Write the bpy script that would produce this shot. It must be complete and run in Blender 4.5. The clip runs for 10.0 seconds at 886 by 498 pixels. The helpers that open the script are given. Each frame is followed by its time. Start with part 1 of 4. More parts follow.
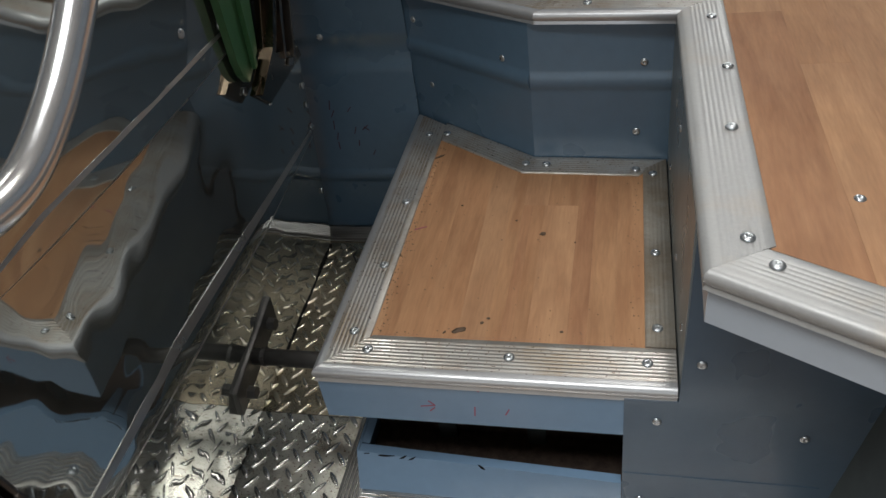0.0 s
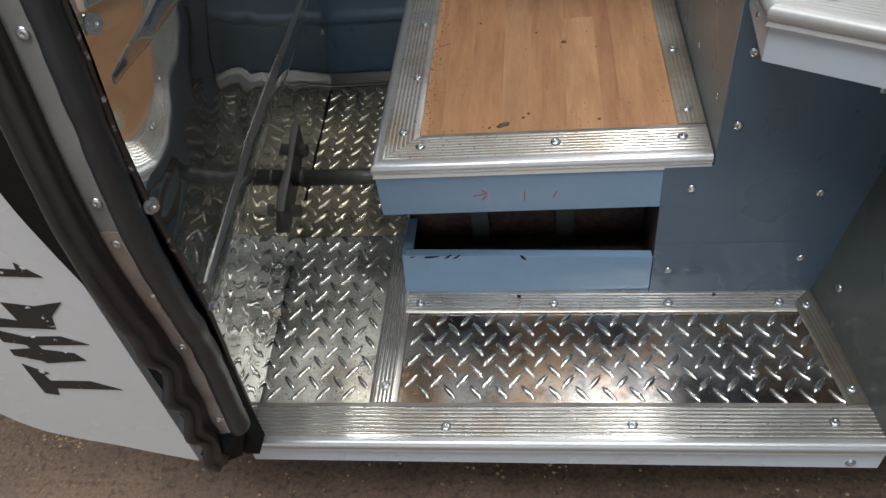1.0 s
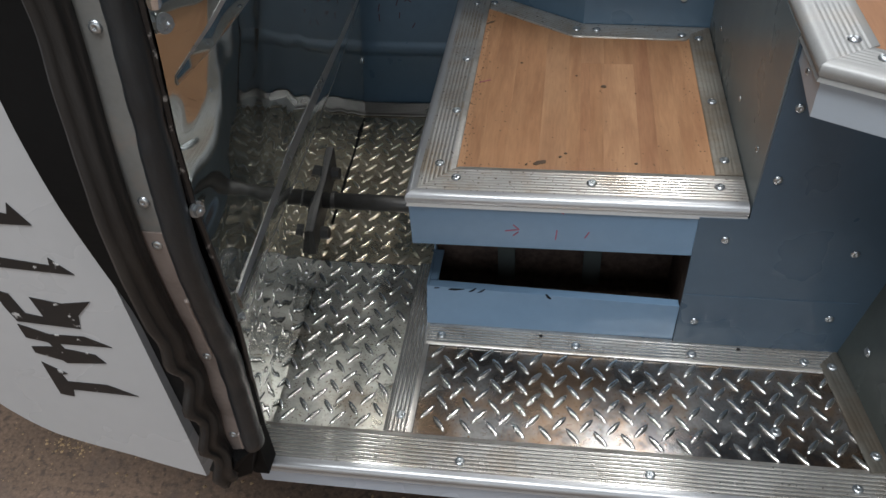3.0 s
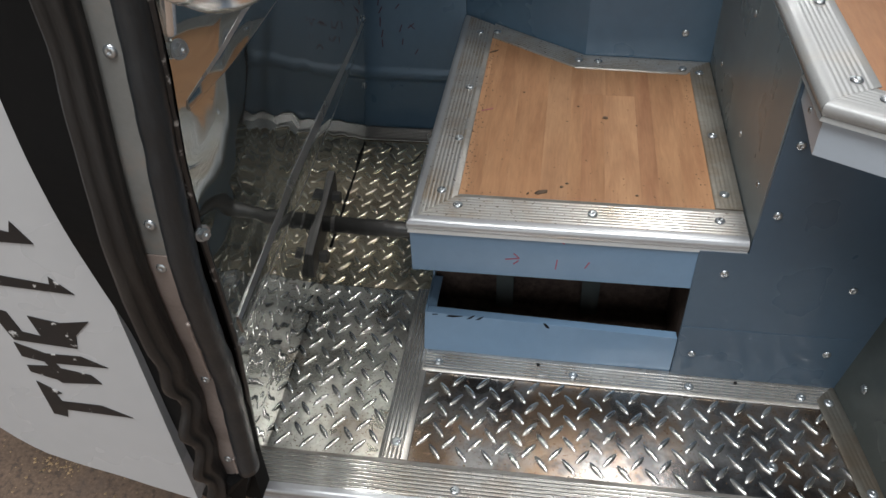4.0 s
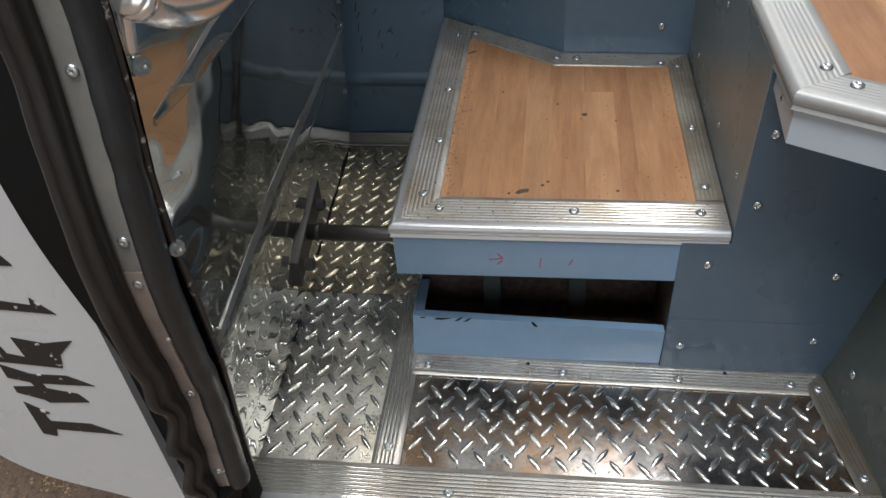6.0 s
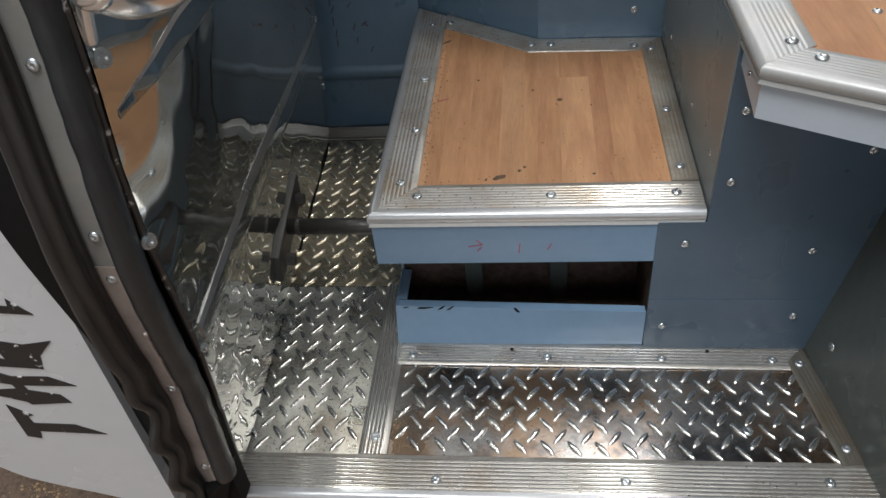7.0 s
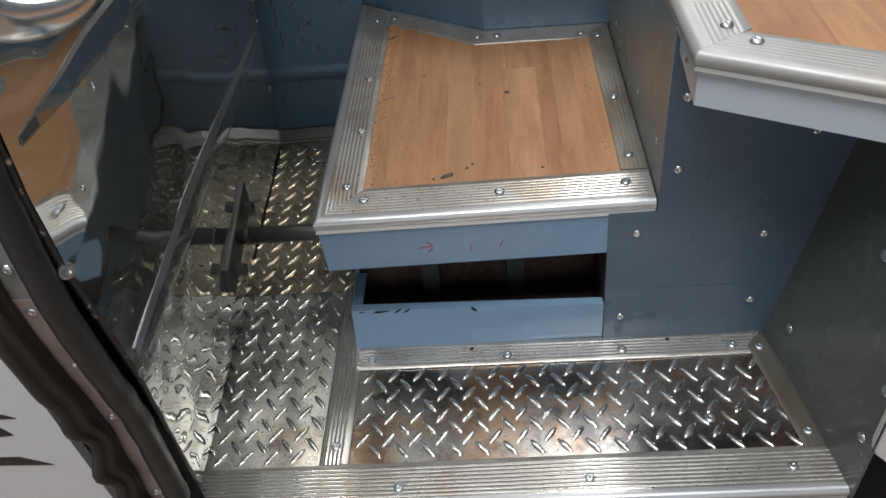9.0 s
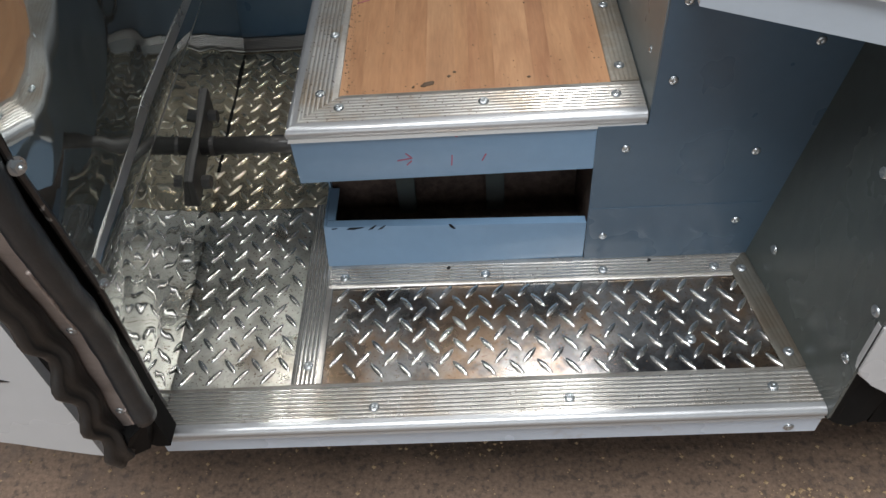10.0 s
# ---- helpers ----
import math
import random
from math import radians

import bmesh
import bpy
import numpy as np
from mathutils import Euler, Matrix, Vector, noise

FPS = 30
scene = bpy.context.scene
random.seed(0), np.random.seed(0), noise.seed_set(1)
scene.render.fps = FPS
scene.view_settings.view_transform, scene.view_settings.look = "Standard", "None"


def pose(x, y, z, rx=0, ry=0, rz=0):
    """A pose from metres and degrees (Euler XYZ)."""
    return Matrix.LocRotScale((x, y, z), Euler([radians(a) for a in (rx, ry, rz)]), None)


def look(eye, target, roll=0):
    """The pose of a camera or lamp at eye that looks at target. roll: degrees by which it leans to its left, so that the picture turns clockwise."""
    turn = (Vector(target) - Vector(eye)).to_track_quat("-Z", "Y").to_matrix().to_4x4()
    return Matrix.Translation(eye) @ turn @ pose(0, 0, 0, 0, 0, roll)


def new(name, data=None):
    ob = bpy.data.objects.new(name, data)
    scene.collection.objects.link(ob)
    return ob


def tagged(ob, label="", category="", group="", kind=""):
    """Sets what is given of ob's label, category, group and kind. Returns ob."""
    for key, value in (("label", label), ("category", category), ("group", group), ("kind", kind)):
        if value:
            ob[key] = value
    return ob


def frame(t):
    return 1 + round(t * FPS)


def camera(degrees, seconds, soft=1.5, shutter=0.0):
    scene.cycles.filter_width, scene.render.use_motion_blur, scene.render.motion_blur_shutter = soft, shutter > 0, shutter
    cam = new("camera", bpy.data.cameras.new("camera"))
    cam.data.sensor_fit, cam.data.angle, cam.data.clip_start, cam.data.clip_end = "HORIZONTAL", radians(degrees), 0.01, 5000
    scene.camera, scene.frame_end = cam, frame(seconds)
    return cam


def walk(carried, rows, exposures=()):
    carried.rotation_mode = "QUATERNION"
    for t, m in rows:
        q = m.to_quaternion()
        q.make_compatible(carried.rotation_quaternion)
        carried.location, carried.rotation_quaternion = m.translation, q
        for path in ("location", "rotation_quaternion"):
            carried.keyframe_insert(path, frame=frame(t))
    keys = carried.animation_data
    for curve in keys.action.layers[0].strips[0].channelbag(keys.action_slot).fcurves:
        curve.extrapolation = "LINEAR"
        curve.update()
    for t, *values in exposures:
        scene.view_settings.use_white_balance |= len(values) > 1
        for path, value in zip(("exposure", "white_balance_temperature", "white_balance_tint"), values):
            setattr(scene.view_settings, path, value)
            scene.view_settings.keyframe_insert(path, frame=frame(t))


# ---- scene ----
cam = camera(59.2, 10.0)
PATH = [
    (0, (0.452, -0.278, 1.127), (0.006, 1.23, -0.109), -9.1),
    (0.5, (0.394, -0.36, 1.107), (0.097, 1.096, -0.232), -9.0),
    (1, (0.332, -0.419, 1.09), (0.075, 0.958, -0.337), -8.8),
    (1.5, (0.329, -0.442, 1.067), (0.1, 0.903, -0.395), -7.7),
    (2, (0.346, -0.431, 1.075), (0.112, 0.938, -0.365), -6.6),
    (2.5, (0.328, -0.426, 1.079), (0.066, 0.984, -0.315), -5.6),
    (3.8, (0.298, -0.428, 1.087), (0.029, 1.057, -0.226), -2.8),
    (4, (0.3, -0.425, 1.087), (0.038, 1.064, -0.223), -2.5),
    (4.5, (0.303, -0.419, 1.09), (0.049, 1.08, -0.209), -2.6),
    (5, (0.314, -0.422, 1.089), (0.057, 1.078, -0.209), -3.3),
    (6.5, (0.316, -0.423, 1.087), (0.073, 1.065, -0.227), -5.5),
    (7, (0.328, -0.429, 1.082), (0.096, 1.059, -0.234), -6.3),
    (7.5, (0.324, -0.415, 1.089), (0.078, 1.071, -0.227), -7.2),
    (8, (0.336, -0.411, 1.078), (0.096, 1.061, -0.254), -8.1),
    (8.5, (0.355, -0.406, 1.075), (0.144, 1.06, -0.27), -8.6),
    (9, (0.356, -0.406, 1.078), (0.18, 1.067, -0.263), -8.2),
    (9.5, (0.366, -0.409, 1.079), (0.237, 1.043, -0.291), -7.1),
    (10, (0.333, -0.39, 1.042), (0.248, 0.956, -0.434), -5.1),
]
walk(cam, [(t, look(eye, target, roll)) for t, eye, target, roll in PATH],
     exposures=[(0, -0.20, 6800, 10), (0.5, -0.62, 6900, 10), (1, 0.12, 6600, 10), (1.5, -0.61, 6400, 10), (2, -0.55, 6150, 10), (2.5, -0.29, 6300, 10), (4, 0.12, 6600, 10), (9.5, 0.11, 6650, 10), (10, 0.30, 6550, 10)])

# ---- light: a workshop with an open gate and rooflights ----
world = bpy.data.worlds.new("world")
scene.world = world
world.use_nodes = True
wn = world.node_tree.nodes
sky = wn.new("ShaderNodeTexSky")
sky.sky_type, sky.sun_disc = "NISHITA", False
sky.sun_elevation, sky.sun_rotation = radians(40), radians(200)
world.node_tree.links.new(sky.outputs[0], wn["Background"].inputs[0])
wn["Background"].inputs[1].default_value = 0.1


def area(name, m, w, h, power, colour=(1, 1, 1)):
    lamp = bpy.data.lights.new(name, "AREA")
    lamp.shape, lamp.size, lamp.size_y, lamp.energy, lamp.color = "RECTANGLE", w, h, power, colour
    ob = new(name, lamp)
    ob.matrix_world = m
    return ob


area("gate_daylight", look((0.4, -5.6, 2.2), (0.4, 0, 0.9)), 5.0, 3.4, 40, (0.95, 0.98, 1.0))
area("rooflight", look((-0.13, -1.15, 4.42), (-0.13, -1.15, 0)), 2.74, 1.7, 212, (0.97, 0.99, 1.0))
area("far_window_daylight", look((0.94, 2.24, 1.62), (0.94, 0, 1.3)), 0.20, 0.74, 7, (0.97, 0.99, 1.0))
area("far_window_daylight", look((-1.03, 2.24, 1.62), (-1.03, 0, 1.3)), 0.20, 0.74, 7, (0.97, 0.99, 1.0))
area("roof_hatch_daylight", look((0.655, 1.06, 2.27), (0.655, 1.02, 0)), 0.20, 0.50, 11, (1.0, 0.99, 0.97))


# ---- materials ----
def material(name, colour, rough=0.5, metal=0.0, spread=0.12, scale=6.0, fine=120.0, bump=0.0, bump_scale=200.0,
             stain=None, stain_amount=0.5, stain_scale=5.0, stain_from=0.5, stain_to=0.68, smudge=None, smudge_scale=11.0, smudge_from=0.56, rough_spread=0.1, per_object=0.0, stretch=(1, 1, 1), coat=0.0, coat_rough=0.03, coat_ior=1.5, speck=None, speck_scale=160.0, speck_from=0.64):
    """Base colour varied at two scales, an optional stain colour in patches, varied gloss and a fine relief."""
    mat = bpy.data.materials.new(name)
    mat.use_nodes = True
    nt = mat.node_tree
    N, L = nt.nodes, nt.links
    b = N["Principled BSDF"]
    b.inputs["Metallic"].default_value = metal
    b.inputs["Coat Weight"].default_value = coat
    mp = N.new("ShaderNodeMapping")
    mp.inputs["Scale"].default_value = stretch
    geo = N.new("ShaderNodeNewGeometry")
    L.new(geo.outputs["Position"], mp.inputs[0])

    def noise_at(sc, detail=4, r=0.6):
        n = N.new("ShaderNodeTexNoise")
        n.inputs["Scale"].default_value, n.inputs["Detail"].default_value, n.inputs["Roughness"].default_value = sc, detail, r
        L.new(mp.outputs[0], n.inputs["Vector"])
        return n

    big, small = noise_at(scale), noise_at(fine, 3)
    add = N.new("ShaderNodeMath")
    add.operation = "ADD"
    L.new(big.outputs[0], add.inputs[0])
    L.new(small.outputs[0], add.inputs[1])
    rng = N.new("ShaderNodeMapRange")
    rng.inputs[1].default_value, rng.inputs[2].default_value = 0.6, 1.4
    rng.inputs[3].default_value, rng.inputs[4].default_value = 1 - spread, 1 + spread
    L.new(add.outputs[0], rng.inputs[0])
    mul = N.new("ShaderNodeVectorMath")
    mul.operation = "SCALE"
    mul.inputs[0].default_value = colour
    L.new(rng.outputs[0], mul.inputs["Scale"])
    out = mul.outputs[0]
    if per_object:
        info = N.new("ShaderNodeObjectInfo")
        r2 = N.new("ShaderNodeMapRange")
        r2.inputs[3].default_value, r2.inputs[4].default_value = 1 - per_object, 1 + per_object
        L.new(info.outputs["Random"], r2.inputs[0])
        m2 = N.new("ShaderNodeVectorMath")
        m2.operation = "SCALE"
        L.new(out, m2.inputs[0])
        L.new(r2.outputs[0], m2.inputs["Scale"])
        out = m2.outputs[0]
    if stain:
        sn = noise_at(stain_scale, 6, 0.65)
        ramp = N.new("ShaderNodeMapRange")
        ramp.inputs[1].default_value, ramp.inputs[2].default_value = stain_from, stain_to
        ramp.inputs[4].default_value = stain_amount
        L.new(sn.outputs[0], ramp.inputs[0])
        mix = N.new("ShaderNodeMix")
        mix.data_type = "RGBA"
        L.new(ramp.outputs[0], mix.inputs[0])
        L.new(out, mix.inputs[6])
        mix.inputs[7].default_value = (*stain, 1)
        out = mix.outputs[2]
    if smudge:
        sn = noise_at(smudge_scale, 5, 0.7)
        ramp = N.new("ShaderNodeMapRange")
        ramp.inputs[1].default_value, ramp.inputs[2].default_value, ramp.inputs[4].default_value = smudge_from, smudge_from + 0.1, 0.8
        L.new(sn.outputs[0], ramp.inputs[0])
        mix = N.new("ShaderNodeMix")
        mix.data_type = "RGBA"
        L.new(ramp.outputs[0], mix.inputs[0])
        L.new(out, mix.inputs[6])
        mix.inputs[7].default_value = (*smudge, 1)
        out = mix.outputs[2]
    if speck:
        sn = noise_at(speck_scale, 2, 0.5)
        ramp = N.new("ShaderNodeMapRange")
        ramp.inputs[1].default_value, ramp.inputs[2].default_value, ramp.inputs[4].default_value = speck_from, speck_from + 0.04, 0.85
        L.new(sn.outputs[0], ramp.inputs[0])
        mix = N.new("ShaderNodeMix")
        mix.data_type = "RGBA"
        L.new(ramp.outputs[0], mix.inputs[0])
        L.new(out, mix.inputs[6])
        mix.inputs[7].default_value = (*speck, 1)
        out = mix.outputs[2]
    L.new(out, b.inputs["Base Color"])
    b.inputs["Coat Roughness"].default_value, b.inputs["Coat IOR"].default_value = coat_rough, coat_ior
    rr = N.new("ShaderNodeMapRange")
    rr.inputs[1].default_value, rr.inputs[2].default_value = 0.3, 0.7
    rr.inputs[3].default_value, rr.inputs[4].default_value = max(0.02, rough - rough_spread), min(1, rough + rough_spread)
    L.new(big.outputs[0], rr.inputs[0])
    L.new(rr.outputs[0], b.inputs["Roughness"])
    if bump:
        bn = noise_at(bump_scale, 3)
        bp = N.new("ShaderNodeBump")
        bp.inputs["Strength"].default_value = bump
        bp.inputs["Distance"].default_value = 0.001
        L.new(bn.outputs[0], bp.inputs["Height"])
        L.new(bp.outputs[0], b.inputs["Normal"])
    return mat


M_BLUE = material("blue_paint", (0.134, 0.220, 0.326), 0.36, 0, 0.07, 5, 60, 0.12, 300, coat=0.1)
# blue paint again, darkened to carry the shade at the back of the entry
M_REAR = material("shaded_blue_paint_rear", (0.069, 0.120, 0.176), 0.33, 0, 0.08, 5, 60, 0.12, 300, coat=0.1)
# same blue paint, with the platform front's dimmer light put into the colour
M_PANEL = material("shaded_blue_paint_panel", (0.052, 0.084, 0.121), 0.30, 0, 0.08, 5, 60, 0.12, 300, coat=0.1)
M_GREY = material("grey_green_paint", (0.064, 0.075, 0.073), 0.24, 0, 0.08, 6, 80, 0.1, 300, stain=(0.085, 0.098, 0.094), stain_amount=0.3, stain_scale=14)
M_PALE = material("pale_grey_paint", (0.36, 0.41, 0.47), 0.32, 0, 0.05, 5, 60, coat=0.1)
M_SIDE = material("light_grey_blue_paint", (0.150, 0.175, 0.182), 0.30, 0, 0.08, 6, 80)
M_SILL = material("pale_blue_paint", (0.46, 0.52, 0.60), 0.3, 0, 0.05, 5, 60, stain=(0.30, 0.24, 0.20), stain_amount=0.4, stain_scale=25, stain_from=0.58, stain_to=0.7)
M_WHITE = material("white_paint", (0.47, 0.48, 0.495), 0.28, 0, 0.03, 3, 40)
M_ROOF = material("roof_lining", (0.78, 0.78, 0.76), 0.5, 0, 0.04, 3, 40)
M_ALU = material("ribbed_aluminium", (0.42, 0.415, 0.40), 0.34, 0.62, 0.10, 9, 260, 0.0, 700, rough_spread=0.05, coat=0.7, coat_rough=0.08, coat_ior=1.9, stain=(0.31, 0.245, 0.17), stain_amount=0.8, stain_scale=17, stain_from=0.44, stain_to=0.62, speck=(0.10, 0.075, 0.055), speck_scale=260, speck_from=0.63)
M_GROOVE = material("dirty_aluminium_groove", (0.48, 0.46, 0.43), 0.4, 0.7, 0.15, 9, 260, stain=(0.15, 0.12, 0.09), stain_amount=0.75, stain_scale=10, stain_from=0.42, stain_to=0.70)
M_TARNISH = material("tarnished_aluminium", (0.33, 0.31, 0.27), 0.42, 0.6, 0.12, 9, 260, stain=(0.20, 0.15, 0.10), stain_amount=0.7, stain_scale=14, stain_from=0.42, stain_to=0.62)
M_FLOOR_ALU = material("worn_ribbed_aluminium", (0.40, 0.397, 0.38), 0.24, 0.66, 0.10, 9, 260, rough_spread=0.05, coat=0.8, coat_rough=0.05, coat_ior=2.0, stain=(0.25, 0.19, 0.13), stain_amount=0.7, stain_scale=15, stain_from=0.50, stain_to=0.68, speck=(0.10, 0.075, 0.055), speck_scale=260, speck_from=0.66)
M_SATIN = material("satin_aluminium", (0.315, 0.32, 0.32), 0.46, 0.3, 0.08, 9, 260, stain=(0.36, 0.31, 0.25), stain_amount=0.4, stain_scale=20)
M_WORN = material("dull_worn_aluminium", (0.185, 0.18, 0.16), 0.40, 0.7, 0.12, 9, 260, stain=(0.15, 0.115, 0.08), stain_amount=0.7, stain_scale=14, stain_from=0.42, stain_to=0.62)
# darker colour for the grooves between the ribs of the bare strip
M_DARK_GROOVE = material("dark_rib_groove", (0.06, 0.055, 0.05), 0.5, 0.3, 0.12, 9, 260)
M_BARE = material("bare_aluminium", (0.22, 0.217, 0.21), 0.30, 1, 0.08, 9, 260, rough_spread=0.04)
M_NOSE = material("polished_aluminium", (0.36, 0.37, 0.385), 0.38, 0.6, 0.08, 9, 200, rough_spread=0.05, coat=0.25, coat_rough=0.12, coat_ior=1.7)
M_LUG = material("worn_bright_lug", (0.82, 0.81, 0.79), 0.24, 1, 0.10, 12, 300, rough_spread=0.06)
M_LUG_DUSTY = material("dusty_lug", (0.74, 0.68, 0.56), 0.27, 0.95, 0.10, 12, 300, rough_spread=0.06)
M_PLATE = material("tread_plate_steel", (0.68, 0.68, 0.63), 0.31, 0.97, 0.2, 14, 200, 0.12, 60, speck=(0.16, 0.10, 0.06), speck_scale=420, speck_from=0.63, stain=(0.26, 0.17, 0.10), stain_amount=0.6, stain_scale=9)
M_PLATE_DULL = material("dusty_tread_plate", (0.64, 0.56, 0.42), 0.31, 0.95, 0.15, 8, 200, 0.12, 60, speck=(0.12, 0.08, 0.05), speck_scale=420, speck_from=0.62, stain=(0.26, 0.20, 0.14), stain_amount=0.7, stain_scale=9)
M_PLATE_STAINED = material("stained_tread_plate", (0.30, 0.295, 0.29), 0.30, 0.96, 0.25, 14, 240, 0.12, 60, speck=(0.17, 0.09, 0.045), speck_scale=420, speck_from=0.65, stain=(0.31, 0.205, 0.13), stain_amount=0.85, stain_scale=11, stain_from=0.43, stain_to=0.58, smudge=(0.085, 0.085, 0.092), smudge_scale=8, smudge_from=0.50)
M_MIRROR = material("polished_steel", (0.44, 0.46, 0.445), 0.03, 0.92, 0.04, 4, 60, rough_spread=0.02)
M_BRACE = material("dull_steel", (0.37, 0.37, 0.365), 0.33, 0.75, 0.1, 12, 120)
M_HANDLE = material("bright_chrome", (0.78, 0.79, 0.80), 0.22, 0.86, 0.04, 8, 100, rough_spread=0.04)
M_CHROME = material("chrome", (0.80, 0.80, 0.80), 0.24, 0.85, 0.03, 8, 100, rough_spread=0.03)
M_ZINC = material("zinc_screw", (0.42, 0.45, 0.475), 0.30, 0.88, 0.08, 80, 900)
M_RUBBER = material("black_rubber", (0.016, 0.0190, 0.0220), 0.38, 0, 0.35, 20, 240, 0.5, 180, stain=(0.044, 0.044, 0.044), stain_amount=0.4, stain_scale=26, stain_from=0.60, stain_to=0.78, stretch=(1, 1, 0.35))
M_LIP = material("dusty_rubber", (0.019, 0.0185, 0.0185), 0.44, 0, 0.35, 20, 300, 0.5, 180, stain=(0.068, 0.064, 0.058), stain_amount=0.6, stain_scale=22, stain_from=0.52, stain_to=0.74, stretch=(1.5, 1.5, 0.25))
M_BLACK = material("black_steel", (0.024, 0.023, 0.022), 0.45, 0.0, 0.2, 20, 200, 0.3, 250, stain=(0.05, 0.042, 0.035), stain_amount=0.4, stain_scale=30)
M_INK = material("black_lettering", (0.012, 0.012, 0.013), 0.45, 0, 0.1, 30, 200, stain=(0.5, 0.5, 0.5), stain_amount=1.0, stain_scale=70, stain_from=0.63, stain_to=0.66)
M_RED = material("red_marker", (0.27, 0.07, 0.11), 0.7)
M_MARK = material("dark_marker", (0.05, 0.012, 0.025), 0.7)
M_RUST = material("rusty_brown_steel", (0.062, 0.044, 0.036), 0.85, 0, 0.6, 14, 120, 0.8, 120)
M_DARK = material("underbody_black", (0.005, 0.005, 0.0052), 0.8, 0, 0.2, 10, 60)
M_GREEN = material("green_paint", (0.03, 0.10, 0.04), 0.35, 0, 0.1, 8, 60)
M_STRIP = material("bare_aluminium_strip", (0.20, 0.205, 0.20), 0.4, 0.3, 0.1, 20, 200, stain=(0.3, 0.22, 0.17), stain_amount=0.4, stain_scale=20)
M_HALL = material("hall_wall", (0.42, 0.42, 0.40), 0.8, 0, 0.1, 1, 12)
M_EDGE = material("dirty_sheet_edge", (0.030, 0.028, 0.028), 0.40, 0.2, 0.3, 20, 200, stain=(0.42, 0.41, 0.40), stain_amount=0.9, stain_scale=75, stain_from=0.61, stain_to=0.66)
M_DEBRIS = material("dirt_crumb", (0.085, 0.055, 0.035), 0.9, 0, 0.2)


def wood_material(name, dark, light):
    mat = bpy.data.materials.new(name)
    mat.use_nodes = True
    nt = mat.node_tree
    N, L = nt.nodes, nt.links
    b = N["Principled BSDF"]
    geo, mp, info = N.new("ShaderNodeNewGeometry"), N.new("ShaderNodeMapping"), N.new("ShaderNodeObjectInfo")
    off = N.new("ShaderNodeVectorMath")
    off.operation = "MULTIPLY_ADD"
    comb = N.new("ShaderNodeCombineXYZ")
    for i in range(3):
        L.new(info.outputs["Random"], comb.inputs[i])
    off.inputs[1].default_value = (9, 13, 5)
    L.new(comb.outputs[0], off.inputs[0])
    L.new(geo.outputs["Position"], off.inputs[2])
    mp.inputs["Scale"].default_value = (1, 0.11, 1)
    L.new(off.outputs[0], mp.inputs[0])
    grain = N.new("ShaderNodeTexNoise")
    grain.inputs["Scale"].default_value, grain.inputs["Detail"].default_value, grain.inputs["Distortion"].default_value = 62, 8, 0.5
    fine = N.new("ShaderNodeTexNoise")
    fine.inputs["Scale"].default_value, fine.inputs["Detail"].default_value = 420, 3
    for n in (grain, fine):
        L.new(mp.outputs[0], n.inputs["Vector"])
    ramp = N.new("ShaderNodeValToRGB")
    ramp.color_ramp.elements[0].position, ramp.color_ramp.elements[1].position = 0.34, 0.66
    ramp.color_ramp.elements[0].color = (*dark, 1)
    ramp.color_ramp.elements[1].color = (*light, 1)
    L.new(grain.outputs[0], ramp.inputs[0])
    tone = N.new("ShaderNodeMapRange")
    tone.inputs[3].default_value, tone.inputs[4].default_value = 0.94, 1.06
    L.new(info.outputs["Random"], tone.inputs[0])
    tone2 = N.new("ShaderNodeMapRange")
    tone2.inputs[1].default_value, tone2.inputs[2].default_value = 0.3, 0.7
    tone2.inputs[3].default_value, tone2.inputs[4].default_value = 0.92, 1.08
    L.new(fine.outputs[0], tone2.inputs[0])
    mm = N.new("ShaderNodeMath")
    mm.operation = "MULTIPLY"
    L.new(tone.outputs[0], mm.inputs[0])
    L.new(tone2.outputs[0], mm.inputs[1])
    sc = N.new("ShaderNodeVectorMath")
    sc.operation = "SCALE"
    L.new(ramp.outputs[0], sc.inputs[0])
    L.new(mm.outputs[0], sc.inputs["Scale"])
    mott = N.new("ShaderNodeTexNoise")
    mott.inputs["Scale"].default_value, mott.inputs["Detail"].default_value = 16, 4
    L.new(off.outputs[0], mott.inputs["Vector"])
    m3 = N.new("ShaderNodeMapRange")
    m3.inputs[1].default_value, m3.inputs[2].default_value, m3.inputs[3].default_value, m3.inputs[4].default_value = 0.3, 0.7, 0.92, 1.07
    L.new(mott.outputs[0], m3.inputs[0])
    sc2 = N.new("ShaderNodeVectorMath")
    sc2.operation = "SCALE"
    L.new(sc.outputs[0], sc2.inputs[0])
    L.new(m3.outputs[0], sc2.inputs["Scale"])
    L.new(sc2.outputs[0], b.inputs["Base Color"])
    dust = N.new("ShaderNodeTexNoise")
    dust.inputs["Scale"].default_value, dust.inputs["Detail"].default_value = 7, 5
    L.new(geo.outputs["Position"], dust.inputs["Vector"])
    rr = N.new("ShaderNodeMapRange")
    rr.inputs[3].default_value, rr.inputs[4].default_value = 0.60, 0.85
    L.new(dust.outputs[0], rr.inputs[0])
    L.new(rr.outputs[0], b.inputs["Roughness"])
    bp = N.new("ShaderNodeBump")
    bp.inputs["Strength"].default_value, bp.inputs["Distance"].default_value = 0.15, 0.0006
    L.new(fine.outputs[0], bp.inputs["Height"])
    L.new(bp.outputs[0], b.inputs["Normal"])
    return mat


